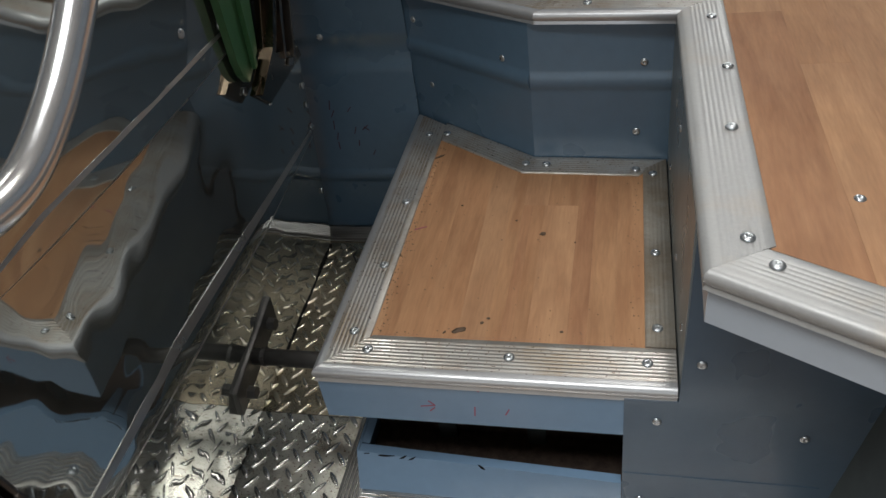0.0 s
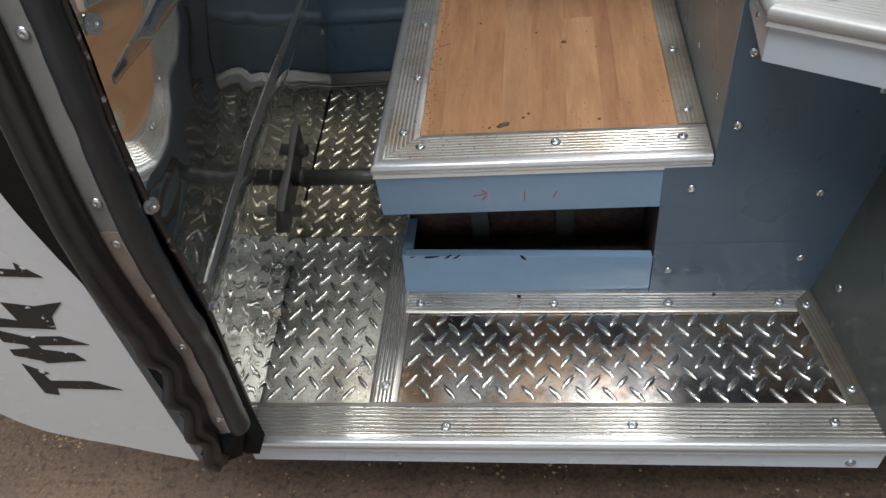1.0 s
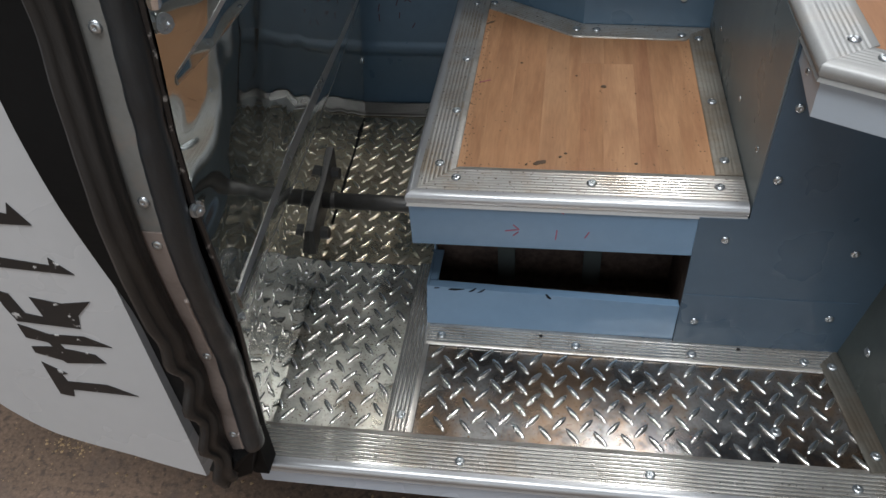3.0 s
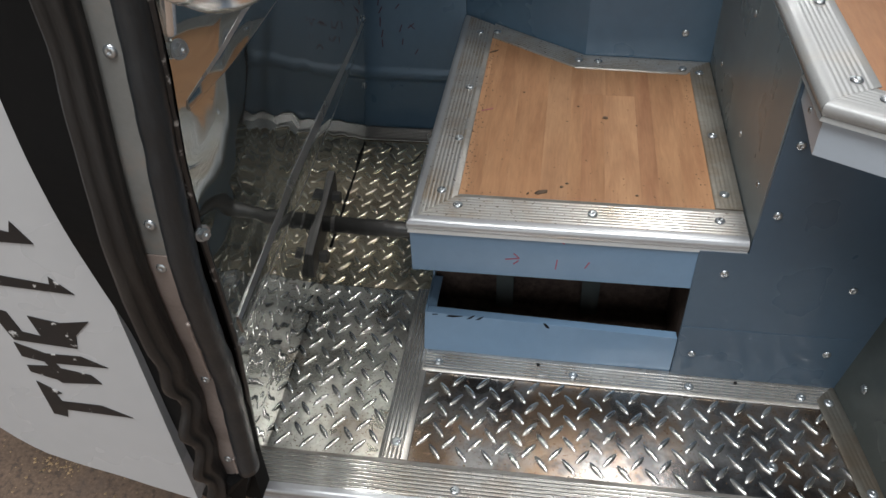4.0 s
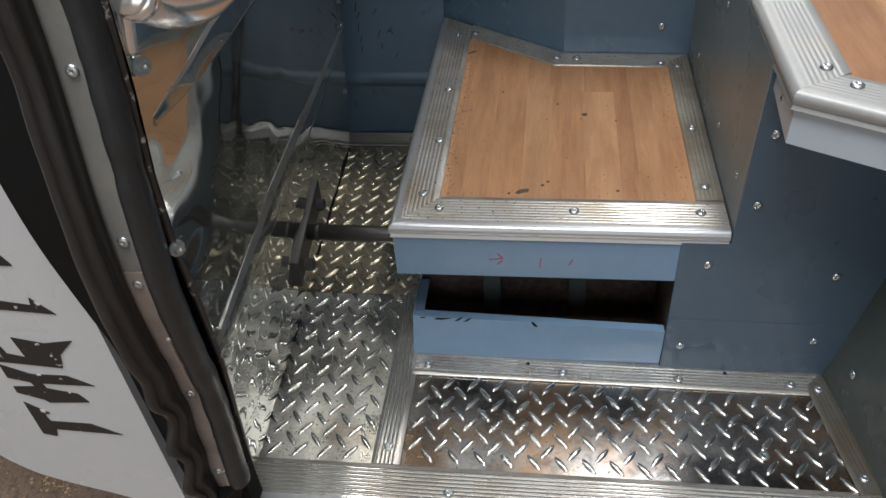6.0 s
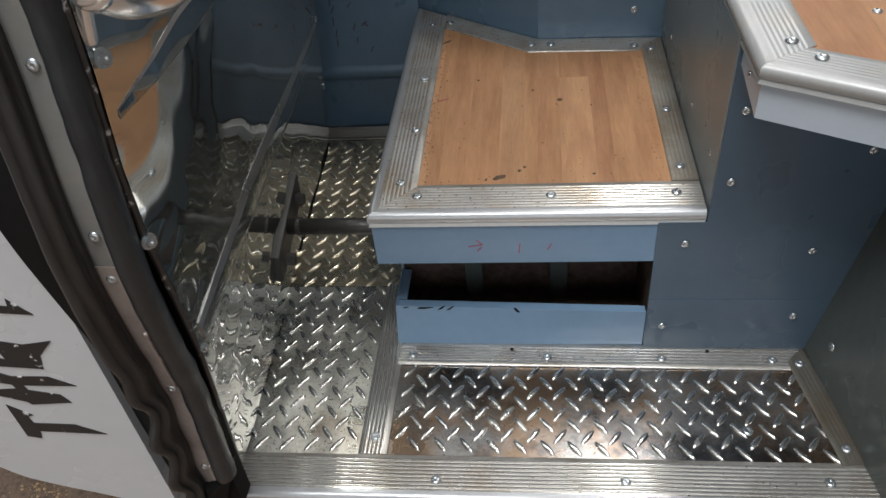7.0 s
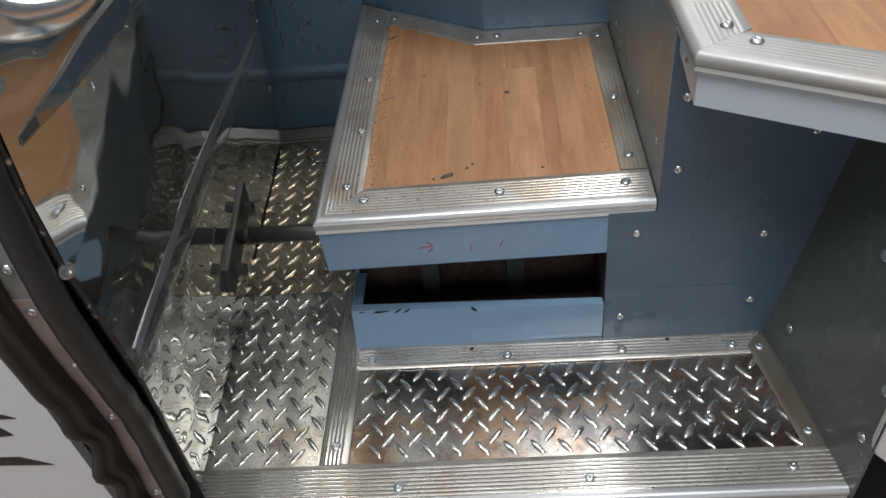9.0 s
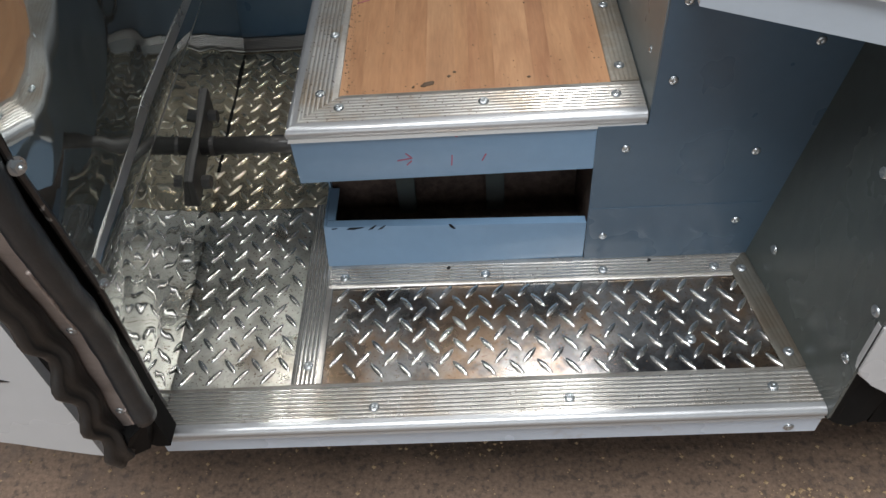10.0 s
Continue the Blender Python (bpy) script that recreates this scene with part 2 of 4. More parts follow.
WOODS = {"mid": wood_material("wood_laminate", (0.262, 0.127, 0.059), (0.350, 0.186, 0.091)),
         "light": wood_material("pale_wood_laminate", (0.282, 0.143, 0.070), (0.368, 0.202, 0.103)),
         "dark": wood_material("reddish_wood_laminate", (0.232, 0.106, 0.050), (0.316, 0.158, 0.077))}
M_WOOD = WOODS["mid"]
for m, level in ((M_RUBBER, 0.5), (M_LIP, 0.4), (M_DARK, 0.15), (M_RUST, 0.2)):
    m.node_tree.nodes["Principled BSDF"].inputs["Specular IOR Level"].default_value = level


def ground_material():
    mat = material("gritty_concrete", (0.215, 0.148, 0.108), 0.75, 0, 0.55, 5, 160, 1.0, 140, stain=(0.09, 0.07, 0.055), stain_amount=0.75, stain_scale=75, stain_from=0.52, stain_to=0.62, smudge=(0.16, 0.12, 0.10), smudge_scale=4)
    return mat


M_GROUND = ground_material()


# ---- building helpers ----
def empty(name, label="", category="", group="", kind="", at=(0, 0, 0)):
    ob = new(name)
    ob.location = at
    ob.empty_display_size = 0.05
    return tagged(ob, label, category, group, kind)


def link_mesh(name, me, mat, parent=None, label=""):
    if mat and not me.materials:
        me.materials.append(mat)
    ob = new(name, me)
    if parent:
        ob.parent = parent
        if parent.parent is None:
            ob.matrix_parent_inverse = Matrix.Translation(-parent.location)
    if label:
        ob["label"] = label
    return ob


def part(name, bm, mat, parent=None, label="", smooth=False):
    me = bpy.data.meshes.new(name)
    bmesh.ops.recalc_face_normals(bm, faces=bm.faces)
    for f in bm.faces:
        f.smooth = smooth
    bm.to_mesh(me)
    bm.free()
    return link_mesh(name, me, mat, parent, label)


def box(x0, x1, y0, y1, z0, z1, bevel=0.0, bm=None):
    own = bm is None
    bm = bm or bmesh.new()
    vs = [bm.verts.new((x, y, z)) for x in (x0, x1) for y in (y0, y1) for z in (z0, z1)]
    for q in ((0, 1, 3, 2), (4, 6, 7, 5), (0, 4, 5, 1), (2, 3, 7, 6), (0, 2, 6, 4), (1, 5, 7, 3)):
        bm.faces.new([vs[i] for i in q])
    if bevel and own:
        bmesh.ops.bevel(bm, geom=bm.edges[:], offset=bevel, segments=2, affect="EDGES")
    return bm


def prism(points, z0, z1, bevel=0.0):
    """An upright prism over a plan polygon."""
    bm = bmesh.new()
    lo = [bm.verts.new((x, y, z0)) for x, y in points]
    hi = [bm.verts.new((x, y, z1)) for x, y in points]
    bm.faces.new(lo[::-1])
    bm.faces.new(hi)
    n = len(points)
    for i in range(n):
        bm.faces.new((lo[i], lo[(i + 1) % n], hi[(i + 1) % n], hi[i]))
    if bevel:
        bmesh.ops.bevel(bm, geom=bm.edges[:], offset=bevel, segments=2, affect="EDGES")
    return bm


def loft(rings, closed_section=True, caps=True):
    """A skin over equal rings of points."""
    bm = bmesh.new()
    rows = [[bm.verts.new(p) for p in ring] for ring in rings]
    n = len(rows[0])
    for a, b in zip(rows, rows[1:]):
        for i in range(n if closed_section else n - 1):
            j = (i + 1) % n
            bm.faces.new((a[i], a[j], b[j], b[i]))
    if caps and closed_section:
        bm.faces.new(rows[0][::-1])
        bm.faces.new(rows[-1])
    return bm


def tube(points, radius, sides=14, caps=True):
    pts = [Vector(p) for p in points]
    rings = []
    side = None
    for i, p in enumerate(pts):
        d = (pts[min(i + 1, len(pts) - 1)] - pts[max(i - 1, 0)]).normalized()
        if side is None:
            side = d.orthogonal().normalized()
        side = (side - d * side.dot(d)).normalized()
        up = d.cross(side)
        rings.append([p + radius * (math.cos(a) * side + math.sin(a) * up) for a in [2 * math.pi * k / sides for k in range(sides)]])
    return loft(rings, True, caps)


def smooth_path(points, n=10):
    """Catmull-Rom through the points."""
    P = [Vector(p) for p in points]
    P = [2 * P[0] - P[1]] + P + [2 * P[-1] - P[-2]]
    out = []
    for i in range(1, len(P) - 2):
        for k in range(n):
            t = k / n
            a, b, c, d = P[i - 1:i + 3]
            out.append(0.5 * (2 * b + (c - a) * t + (2 * a - 5 * b + 4 * c - d) * t * t + (3 * b - a - 3 * c + d) * t ** 3))
    return out + [P[-2]]


def interp(table, z):
    """Straight-line reading of a table of (z, values...)."""
    if z <= table[0][0]:
        a, b = table[0], table[1]
    else:
        for a, b in zip(table, table[1:]):
            if z <= b[0]:
                break
    t = (z - a[0]) / (b[0] - a[0])
    return [p + (q - p) * t for p, q in zip(a[1:], b[1:])]


def strip_section(width, nose, flat=0.012, pitch=0.0046, high=0.00054, thick=0.002):
    """Across a ribbed aluminium strip: distance from its outer edge and height. nose: how far its rounded lip hangs down."""
    sec, grooves = [], set()
    if nose:
        r = 0.007
        sec += [(0.004, -nose), (0.0, -nose + 0.001), (0.0015, -nose * 0.72), (0.0, -nose * 0.62), (-0.001, -r)]
        sec += [(r - r * math.cos(a) - 0.001, -r + r * math.sin(a)) for a in [0.35, 0.75, 1.15, 1.5]]
        s = flat
        sec.append((flat - 0.002, 0.0))
    else:
        sec += [(0.0, -thick), (0.0, -0.0004), (0.0006, 0)]
        s = 0.004
    while s + pitch < width - 0.002:
        grooves.update((len(sec), len(sec) + 5))
        sec += [(s + pitch * p, high * h) for p, h in ((0, 0), (0.13, 0.22), (0.31, 0.78), (0.5, 1), (0.69, 0.78), (0.87, 0.22))]
        s += pitch
    sec += [(width - 0.0006, 0), (width, -0.0006), (width, -thick)]
    return sec, grooves


def strip(name, a, b, z, inward, parent, width=0.046, nose=0.018, k0=0.0, k1=0.0, mat=None, label="", screws=(), flat=0.012, high=0.00054):
    """A ribbed strip laid from a to b in plan, its outer edge on that line; k0, k1: the mitres at its ends."""
    a, b = Vector((*a, z)), Vector((*b, z))
    d = (b - a).normalized()
    n = Vector((*inward, 0)).normalized()
    sec, grooves = strip_section(width, nose, flat, high=high)
    rings = []
    span = (b - a).length
    steps = max(1, int(span / 0.06))
    for k in range(steps + 1):
        t = k / steps
        ring = []
        for s, h in sec:
            lo, hi = max(s, 0) * k0, span - max(s, 0) * k1
            wob = 0.0004 * noise.noise(Vector((a.x * 7 + t * span * 9, a.y * 7 + s * 5, 1.7)))
            ring.append(a + d * (lo + (hi - lo) * t) + n * s + Vector((0, 0, h + wob)))
        rings.append(ring)
    ob = part(name, loft(rings), mat or M_ALU, parent, label, True)
    ob.data.set_sharp_from_angle(angle=radians(50))
    ob.data.materials.append(M_SATIN if mat is M_SATIN else M_NOSE)
    ob.data.materials.append(M_GROOVE if mat in (None, M_FLOOR_ALU) else M_DARK_GROOVE if mat is M_BARE else mat)
    for i, f in enumerate(ob.data.polygons):
        k = i % len(sec)
        if i < steps * len(sec):
            f.material_index = 1 if nose and k < 9 else 2 if k in grooves else 0
    for along, across in screws:
        screw(a + d * along + n * across + Vector((0, 0, 0.0008)), (0, 0, 1), ob)
    return ob


# one cross-head screw, shared by every screw of the place
def screw_mesh():
    bm = bmesh.new()
    prof = [(0.0056, 0.0), (0.0054, 0.0012), (0.0046, 0.0024), (0.0034, 0.0031), (0.0024, 0.0033), (0.0015, 0.0022), (0.0004, 0.0018)]
    rings = []
    for i, (r, h) in enumerate(prof):
        ring = []
        for k in range(12):
            a = 2 * math.pi * k / 12
            rr = r * (0.62 if i in (4, 5) and k % 3 else 1.0)
            ring.append(bm.verts.new((rr * math.cos(a), rr * math.sin(a), h)))
        rings.append(ring)
    for p, q in zip(rings, rings[1:]):
        for k in range(12):
            f = bm.faces.new((p[k], p[(k + 1) % 12], q[(k + 1) % 12], q[k]))
            f.smooth = True
    bm.faces.new(rings[-1])
    me = bpy.data.meshes.new("screw")
    bm.to_mesh(me)
    bm.free()
    me.materials.append(M_ZINC)
    return me


SCREW = screw_mesh()


def screw(at, normal, parent, size=1.0):
    ob = link_mesh("screw", SCREW, None, parent)
    q = Vector(normal).to_track_quat("Z", "Y").to_matrix().to_4x4()
    ob.matrix_basis = Matrix.Translation(at) @ q @ pose(0, 0, 0, 0, 0, random.uniform(0, 90)) @ Matrix.Diagonal((size, size, size * 0.68, 1))
    return ob


FLOOR, STEP, DECK = 0.35, 0.562, 0.765

# ---- the workshop round the vehicle ----
bm = bmesh.new()
G, S = 60, 9.0
grid = [[bm.verts.new((-S / 2 + S * i / G + 0.3, -S / 2 + S * j / G - 1.0, 0)) for j in range(G + 1)] for i in range(G + 1)]
for i in range(G):
    for j in range(G):
        bm.faces.new((grid[i][j], grid[i + 1][j], grid[i + 1][j + 1], grid[i][j + 1]))
ground = part("ground", bm, M_GROUND, smooth=True)
tagged(ground, "brown stained workshop concrete floor with scattered grit", "ground", kind="structure")
bm = bmesh.new()
rng = random.Random(4)
HEAPS = [(rng.uniform(-0.8, 1.1), rng.uniform(-0.2, 0.7), rng.uniform(0.02, 0.11)) for _ in range(37)]
for k in range(9000):
    x, y = rng.uniform(-0.9, 1.2), rng.uniform(-0.2, 0.75)
    if k % 10 < 6:
        cx, cy, cr = HEAPS[k % len(HEAPS)]
        x, y = rng.gauss(cx, cr), rng.gauss(cy, cr * 0.7)
    r = rng.choice((0.0007, 0.0009, 0.0012, 0.0012, 0.0016, 0.0022, 0.0036))
    c = Vector((x, y, r * 0.5))
    vs = [bm.verts.new(c + r * Vector((rng.uniform(0.6, 1.2) * dx, rng.uniform(0.6, 1.2) * dy, dz * 0.7)))
          for dx, dy, dz in ((1, 0, 0), (0, 1, 0), (-1, 0, 0), (0, -1, 0), (0, 0, 1))]
    for q in range(4):
        bm.faces.new((vs[q], vs[(q + 1) % 4], vs[4]))
M_GRIT = material("pale_grit", (0.44, 0.31, 0.18), 0.8, 0, 0.6, 60, 400)
grit = part("grit", bm, M_GRIT)
tagged(grit, "pale grit and crumbs scattered on the concrete", "grit", kind="stuff")

hall = [("wall_west", box(-4.35, -4.2, -5.5, 3.5, 0, 4.6)), ("wall_east", box(4.8, 4.95, -5.5, 3.5, 0, 4.6)),
        ("wall_north", box(-4.35, 4.95, 3.35, 3.5, 0, 4.6))]
for nm, b in hall:
    tagged(part(nm, b, M_HALL), "plain pale grey workshop wall", "wall", kind="structure")
b = box(-4.35, -2.1, -5.55, -5.4, 0, 4.6)
box(2.9, 4.95, -5.55, -5.4, 0, 4.6, bm=b)
box(-2.1, 2.9, -5.55, -5.4, 3.95, 4.6, bm=b)
tagged(part("wall_south", b, M_HALL), "plain workshop wall with a wide open gate", "wall", kind="structure")
b = box(-4.35, 4.95, -5.55, -2.05, 4.6, 4.7)
box(-4.35, 4.95, -0.25, 3.5, 4.6, 4.7, bm=b)
box(-4.35, -1.55, -2.05, -0.25, 4.6, 4.7, bm=b)
box(1.28, 4.95, -2.05, -0.25, 4.6, 4.7, bm=b)
tagged(part("ceiling", b, M_HALL), "workshop ceiling with a long rooflight", "ceiling", kind="structure")

# ---- vehicle shell ----
b = box(-1.35, 2.5, 0.02, 2.3, 2.3, 2.36)
tagged(part("cabin_roof", b, M_ROOF), "white painted cabin roof", "roof", kind="structure")
b = box(-1.35, -1.3, 0.0, 2.3, 0.35, 1.15)
box(-1.35, -1.3, 0.0, 2.3, 2.05, 2.3, bm=b)
tagged(part("wall_front", b, M_BLUE), "blue painted front wall below the windscreen opening", "wall", kind="structure")
b = box(-1.35, 2.5, 2.25, 2.3, 0.3, 1.25)
box(-1.35, 2.5, 2.25, 2.3, 2.0, 2.3, bm=b)
for x0, x1 in ((-1.3, -1.18), (-0.88, 0.79), (1.09, 1.6), (2.1, 2.45)):
    box(x0, x1, 2.25, 2.3, 1.25, 2.0, bm=b)
tagged(part("wall_far_side", b, M_BLUE), "blue painted far cabin side with window openings", "wall", kind="structure")
tagged(part("wall_back", box(2.45, 2.5, 0.05, 2.25, 0.35, 2.3), M_BLUE), "blue painted rear cabin wall", "wall", kind="structure")
tagged(part("header", box(-0.05, 0.70, -0.01, 0.05, 2.02, 2.3), M_WHITE), "white panel above the doorway", "wall", kind="structure")
b = box(-1.3, -0.06, 0.75, 2.25, 0.36, 0.42)
box(-0.02, 2.45, 0.10, 2.25, 0.28, 0.31, bm=b)
box(0.74, 2.45, 0.03, 0.06, 0.28, 0.42, bm=b)
tagged(part("underbody", b, M_DARK), "black underside of the vehicle body", "underbody", kind="structure")


# ---- entry floor ----
def tread_plate(x0, x1, y0, y1, px, py, parent, label, mat, p=0.0293, skew=0.0):
    """Steel plate with raised lugs that lean by turns to either side, on a 29.5 mm lattice through (px, py)."""
    verts, faces = [], []

    def quad(pts):
        n = len(verts)
        verts.extend(pts)
        faces.append(tuple(range(n, n + len(pts))))
    nx, ny = max(1, int((x1 - x0) / 0.03)), max(1, int((y1 - y0) / 0.03))
    for i in range(nx + 1):
        for j in range(ny + 1):
            x, y = x0 + (x1 - x0) * i / nx, y0 + (y1 - y0) * j / ny
            verts.append((x, y, FLOOR - 0.001 + 0.0006 * noise.noise(Vector((x * 14, y * 14, 3)))))
    for i in range(nx):
        for j in range(ny):
            k = i * (ny + 1) + j
            faces.append((k, k + ny + 1, k + ny + 2, k + 1))
    z = FLOOR - 0.0012
    for sx, sy, ang in ((0, 0, 52), (p / 2, p / 2, -52)):
        for i in range(int((x0 - px) / p) - 2, int((x1 - px) / p) + 3):
            for j in range(int((y0 - py) / p) - 2, int((y1 - py) / p) + 3):
                cx = px + sx + i * p
                cy = py + sy + j * p + skew * (cx - px)
                if not (x0 + 0.004 < cx < x1 - 0.004 and y0 + 0.004 < cy < y1 - 0.004):
                    continue
                ca, sa = math.cos(radians(ang)), math.sin(radians(ang))
                n = len(verts)
                for rad, h in ((1.0, 0.0), (0.94, 0.0012), (0.78, 0.0021)):
                    for k in range(10):
                        a = 2 * math.pi * k / 10
                        u = 0.0126 * rad * math.cos(a)
                        v = 0.0038 * (rad if rad > 0.9 else 0.52) * math.sin(a) * (1 - 0.2 * abs(math.cos(a)))
                        x = min(max(cx + u * ca - v * sa, x0), x1)
                        y = min(max(cy + u * sa + v * ca, y0), y1)
                        verts.append((x, y, z + h))
                for r in range(2):
                    for k in range(10):
                        faces.append((n + r * 10 + k, n + r * 10 + (k + 1) % 10, n + r * 10 + 10 + (k + 1) % 10, n + r * 10 + 10 + k))
                faces.append(tuple(n + 20 + k for k in range(10)))
    me = bpy.data.meshes.new("tread_plate")
    me.from_pydata(verts, [], faces)
    me.shade_smooth()
    me.materials.append(mat)
    me.materials.append(M_LUG_DUSTY if mat is M_PLATE_DULL else M_LUG)
    for i, f in enumerate(me.polygons):
        f.material_index = 1 if i >= nx * ny else 0
    return link_mesh("tread_plate", me, mat, parent, label)


entry = empty("floor", "entry floor of steel tread plate edged with ribbed aluminium", "floor", kind="structure")
part("subfloor", box(0.0, 0.668, 0.02, 0.735, FLOOR - 0.03, FLOOR - 0.004), M_DARK, entry)
tread_plate(-0.03, 0.136, 0.055, 0.3225, 0.0183, 0.0985, entry, "shiny tread plate", M_PLATE)
tread_plate(-0.05, 0.165, 0.3235, 0.685, 0.0183, 0.0985, entry, "duller tread plate beside the step", M_PLATE_DULL)
tread_plate(0.164, 0.66, 0.055, 0.184, 0.1777, 0.1168, entry, "tread plate with brown stains", M_PLATE_STAINED, 0.0296, -0.012)
strip("sill_nosing", (-0.002, 0.003), (0.671, 0.006), FLOOR, (0, 1), entry, 0.053, 0.016, 0, 0, mat=M_FLOOR_ALU, label="wide ribbed aluminium sill nosing",
      screws=((0.224, 0.022), (0.423, 0.025), (0.627, 0.029)))
strip("trim_strip", (0.1325, 0.056), (0.1325, 0.325), FLOOR + 0.002, (1, 0), entry, 0.033, 0, 0, 0, mat=M_FLOOR_ALU, screws=((0.022, 0.0165), (0.245, 0.02)))
strip("trim_strip", (0.6405, 0.2165), (0.161, 0.2195), FLOOR + 0.002, (0, -1), entry, 0.035, 0, 0.5, 0, mat=M_FLOOR_ALU,
      screws=((0.037, 0.022), (0.163, 0.022), (0.298, 0.022), (0.462, 0.02)))
strip("trim_strip", (0.668, 0.058), (0.6425, 0.2165), FLOOR + 0.0025, (-1, -0.12), entry, 0.026, 0, 0, 0.8, mat=M_WORN, high=0.00022, screws=((0.018, 0.014), (0.135, 0.014)))
strip("trim_strip", (-0.05, 0.727), (0.15, 0.727), FLOOR + 0.002, (0, -1), entry, 0.042, 0, 0, 0, mat=M_BARE, high=0.0016)
part("sill_face", box(-0.005, 0.674, 0.0115, 0.016, 0.299, 0.336, 0.001), M_SILL, entry, "pale blue-white painted sill edge")
screw((0.644, 0.0115, 0.310), (0, -1, 0), entry)
screw((0.42, 0.0115, 0.328), (0, -1, 0), entry)

screw((0.5565, 0.0965, FLOOR + 0.0002), (0, 0, 1), entry, 1.1)
# empty screw holes in the inner strip
for x in (0.300, 0.532):
    bm = bmesh.new()
    bmesh.ops.create_cone(bm, cap_ends=True, segments=10, radius1=0.0022, radius2=0.0022, depth=0.0008, matrix=Matrix.Translation((x, 0.2085 - 0.004 * (x - 0.3), FLOOR + 0.0029)))
    part("screw_hole", bm, M_DARK, entry)

# ---- rear wall and risers behind the step ----
def beaded_wall(name, a, b, z0, z1, beads, parent, thick=0.012, mat=None):
    """An upright sheet from a to b in plan with pressed horizontal beads."""
    a, b = Vector((*a, 0)), Vector((*b, 0))
    d = (b - a).normalized()
    n = Vector((d.y, -d.x, 0))
    prof = [(0, z0)]
    for z, out in beads:
        w = 0.012 if abs(out) < 0.005 else 0.026
        prof += [(0, z - w * 1.3), (out * 0.12, z - w), (out * 0.5, z - w * 0.72), (out * 0.9, z - w * 0.42), (out, z), (out * 0.9, z + w * 0.42), (out * 0.5, z + w * 0.72), (out * 0.12, z + w), (0, z + w * 1.3)]
    prof += [(0, z1), (-thick, z1), (-thick, z0)]
    rings = [[p + n * s + Vector((0, 0, z)) for s, z in prof] for p in (a, a.lerp(b, 0.5), b)]
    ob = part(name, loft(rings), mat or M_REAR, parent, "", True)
    ob.data.set_sharp_from_angle(angle=radians(50))
    return ob


wall_r = empty("wall_rear", "blue painted sheet wall, coloured darker for shade, with pressed beads and screws", "wall", kind="structure")
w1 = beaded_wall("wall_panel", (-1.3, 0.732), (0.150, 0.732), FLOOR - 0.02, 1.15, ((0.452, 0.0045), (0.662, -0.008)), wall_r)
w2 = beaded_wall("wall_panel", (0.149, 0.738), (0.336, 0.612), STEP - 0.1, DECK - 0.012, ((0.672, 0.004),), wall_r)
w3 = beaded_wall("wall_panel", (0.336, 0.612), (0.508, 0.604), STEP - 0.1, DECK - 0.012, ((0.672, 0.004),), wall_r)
n2 = Vector((-0.587, -0.81, 0))
for x, z in ((0.467, 0.6025), (0.474, 0.697)):
    screw((x, 0.6055, z), (0, -1, 0), w3, 0.9)
for u, z in ((0.17, 0.618), (0.80, 0.693), (0.08, 0.712)):
    screw(Vector((0.149 + 0.187 * u, 0.738 - 0.126 * u, z)), n2, w2, 0.8)
screw((0.02, 0.732, 0.69), (0, -1, 0), w1, 0.9)

# ---- entry step ----
step = empty("entry_step", "blue metal entry step with wood laminate top and ribbed aluminium edges", "step", at=(0.32, 0.42, FLOOR))
rings = []
for k in range(13):
    t = k / 12
    x, yt, zt = 0.158 + 0.299 * t, 0.2385 - 0.022 * t, 0.3985 + 0.012 * t
    rings.append([(x, 0.2185, FLOOR + 0.001), (x, yt, zt), (x, yt + 0.002, zt), (x, 0.2205, FLOOR + 0.001)])
part("lower_panel", loft(rings), M_BLUE, step, "blue panel below the slot", True).data.set_sharp_from_angle(angle=radians(40))
part("lower_flange", loft([[(0.160, 0.2407 + d, 0.396), (0.4565, 0.2187 + d, 0.408), (0.4565, 0.2187 + d, 0.410), (0.160, 0.2407 + d, 0.398)] for d in (0.0, 0.009)]), M_BLUE, step)
part("side_panel", loft([[(x, 0.2207, FLOOR + 0.001), (x, 0.7315, FLOOR + 0.001), (x, 0.7315, 0.53), (x, 0.325, 0.53), (x, 0.306, 0.3985), (x, 0.2407, 0.3985)] for x in (0.157, 0.1595)]), M_BLUE, step, "dull blue side sheet")
part("side_flange", box(0.1597, 0.170, 0.2510, 0.305, 0.396, 0.398), M_BLUE, step)
b = loft([[(0.151, y, 0.4895), (0.459, y, 0.4915), (0.459, y, 0.552), (0.151, y, 0.552)] for y in (0.2162, 0.2183)])
part("apron", b, M_BLUE, step, "light blue apron with red marker ticks")
part("side_apron", box(0.151, 0.153, 0.2185, 0.725, 0.4885, 0.552), M_BLUE, step)
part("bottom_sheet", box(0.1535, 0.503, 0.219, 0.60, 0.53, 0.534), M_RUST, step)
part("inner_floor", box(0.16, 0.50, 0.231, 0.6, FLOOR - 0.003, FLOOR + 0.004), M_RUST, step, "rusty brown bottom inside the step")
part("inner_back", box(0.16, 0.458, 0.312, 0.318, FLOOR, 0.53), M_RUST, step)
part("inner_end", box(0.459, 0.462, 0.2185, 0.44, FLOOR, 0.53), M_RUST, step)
for x in (0.240, 0.348):
    part("support_bar", box(x, x + 0.022, 0.30, 0.306, FLOOR + 0.004, 0.53, 0.001), M_GREY, step, "grey upright bar inside the step")
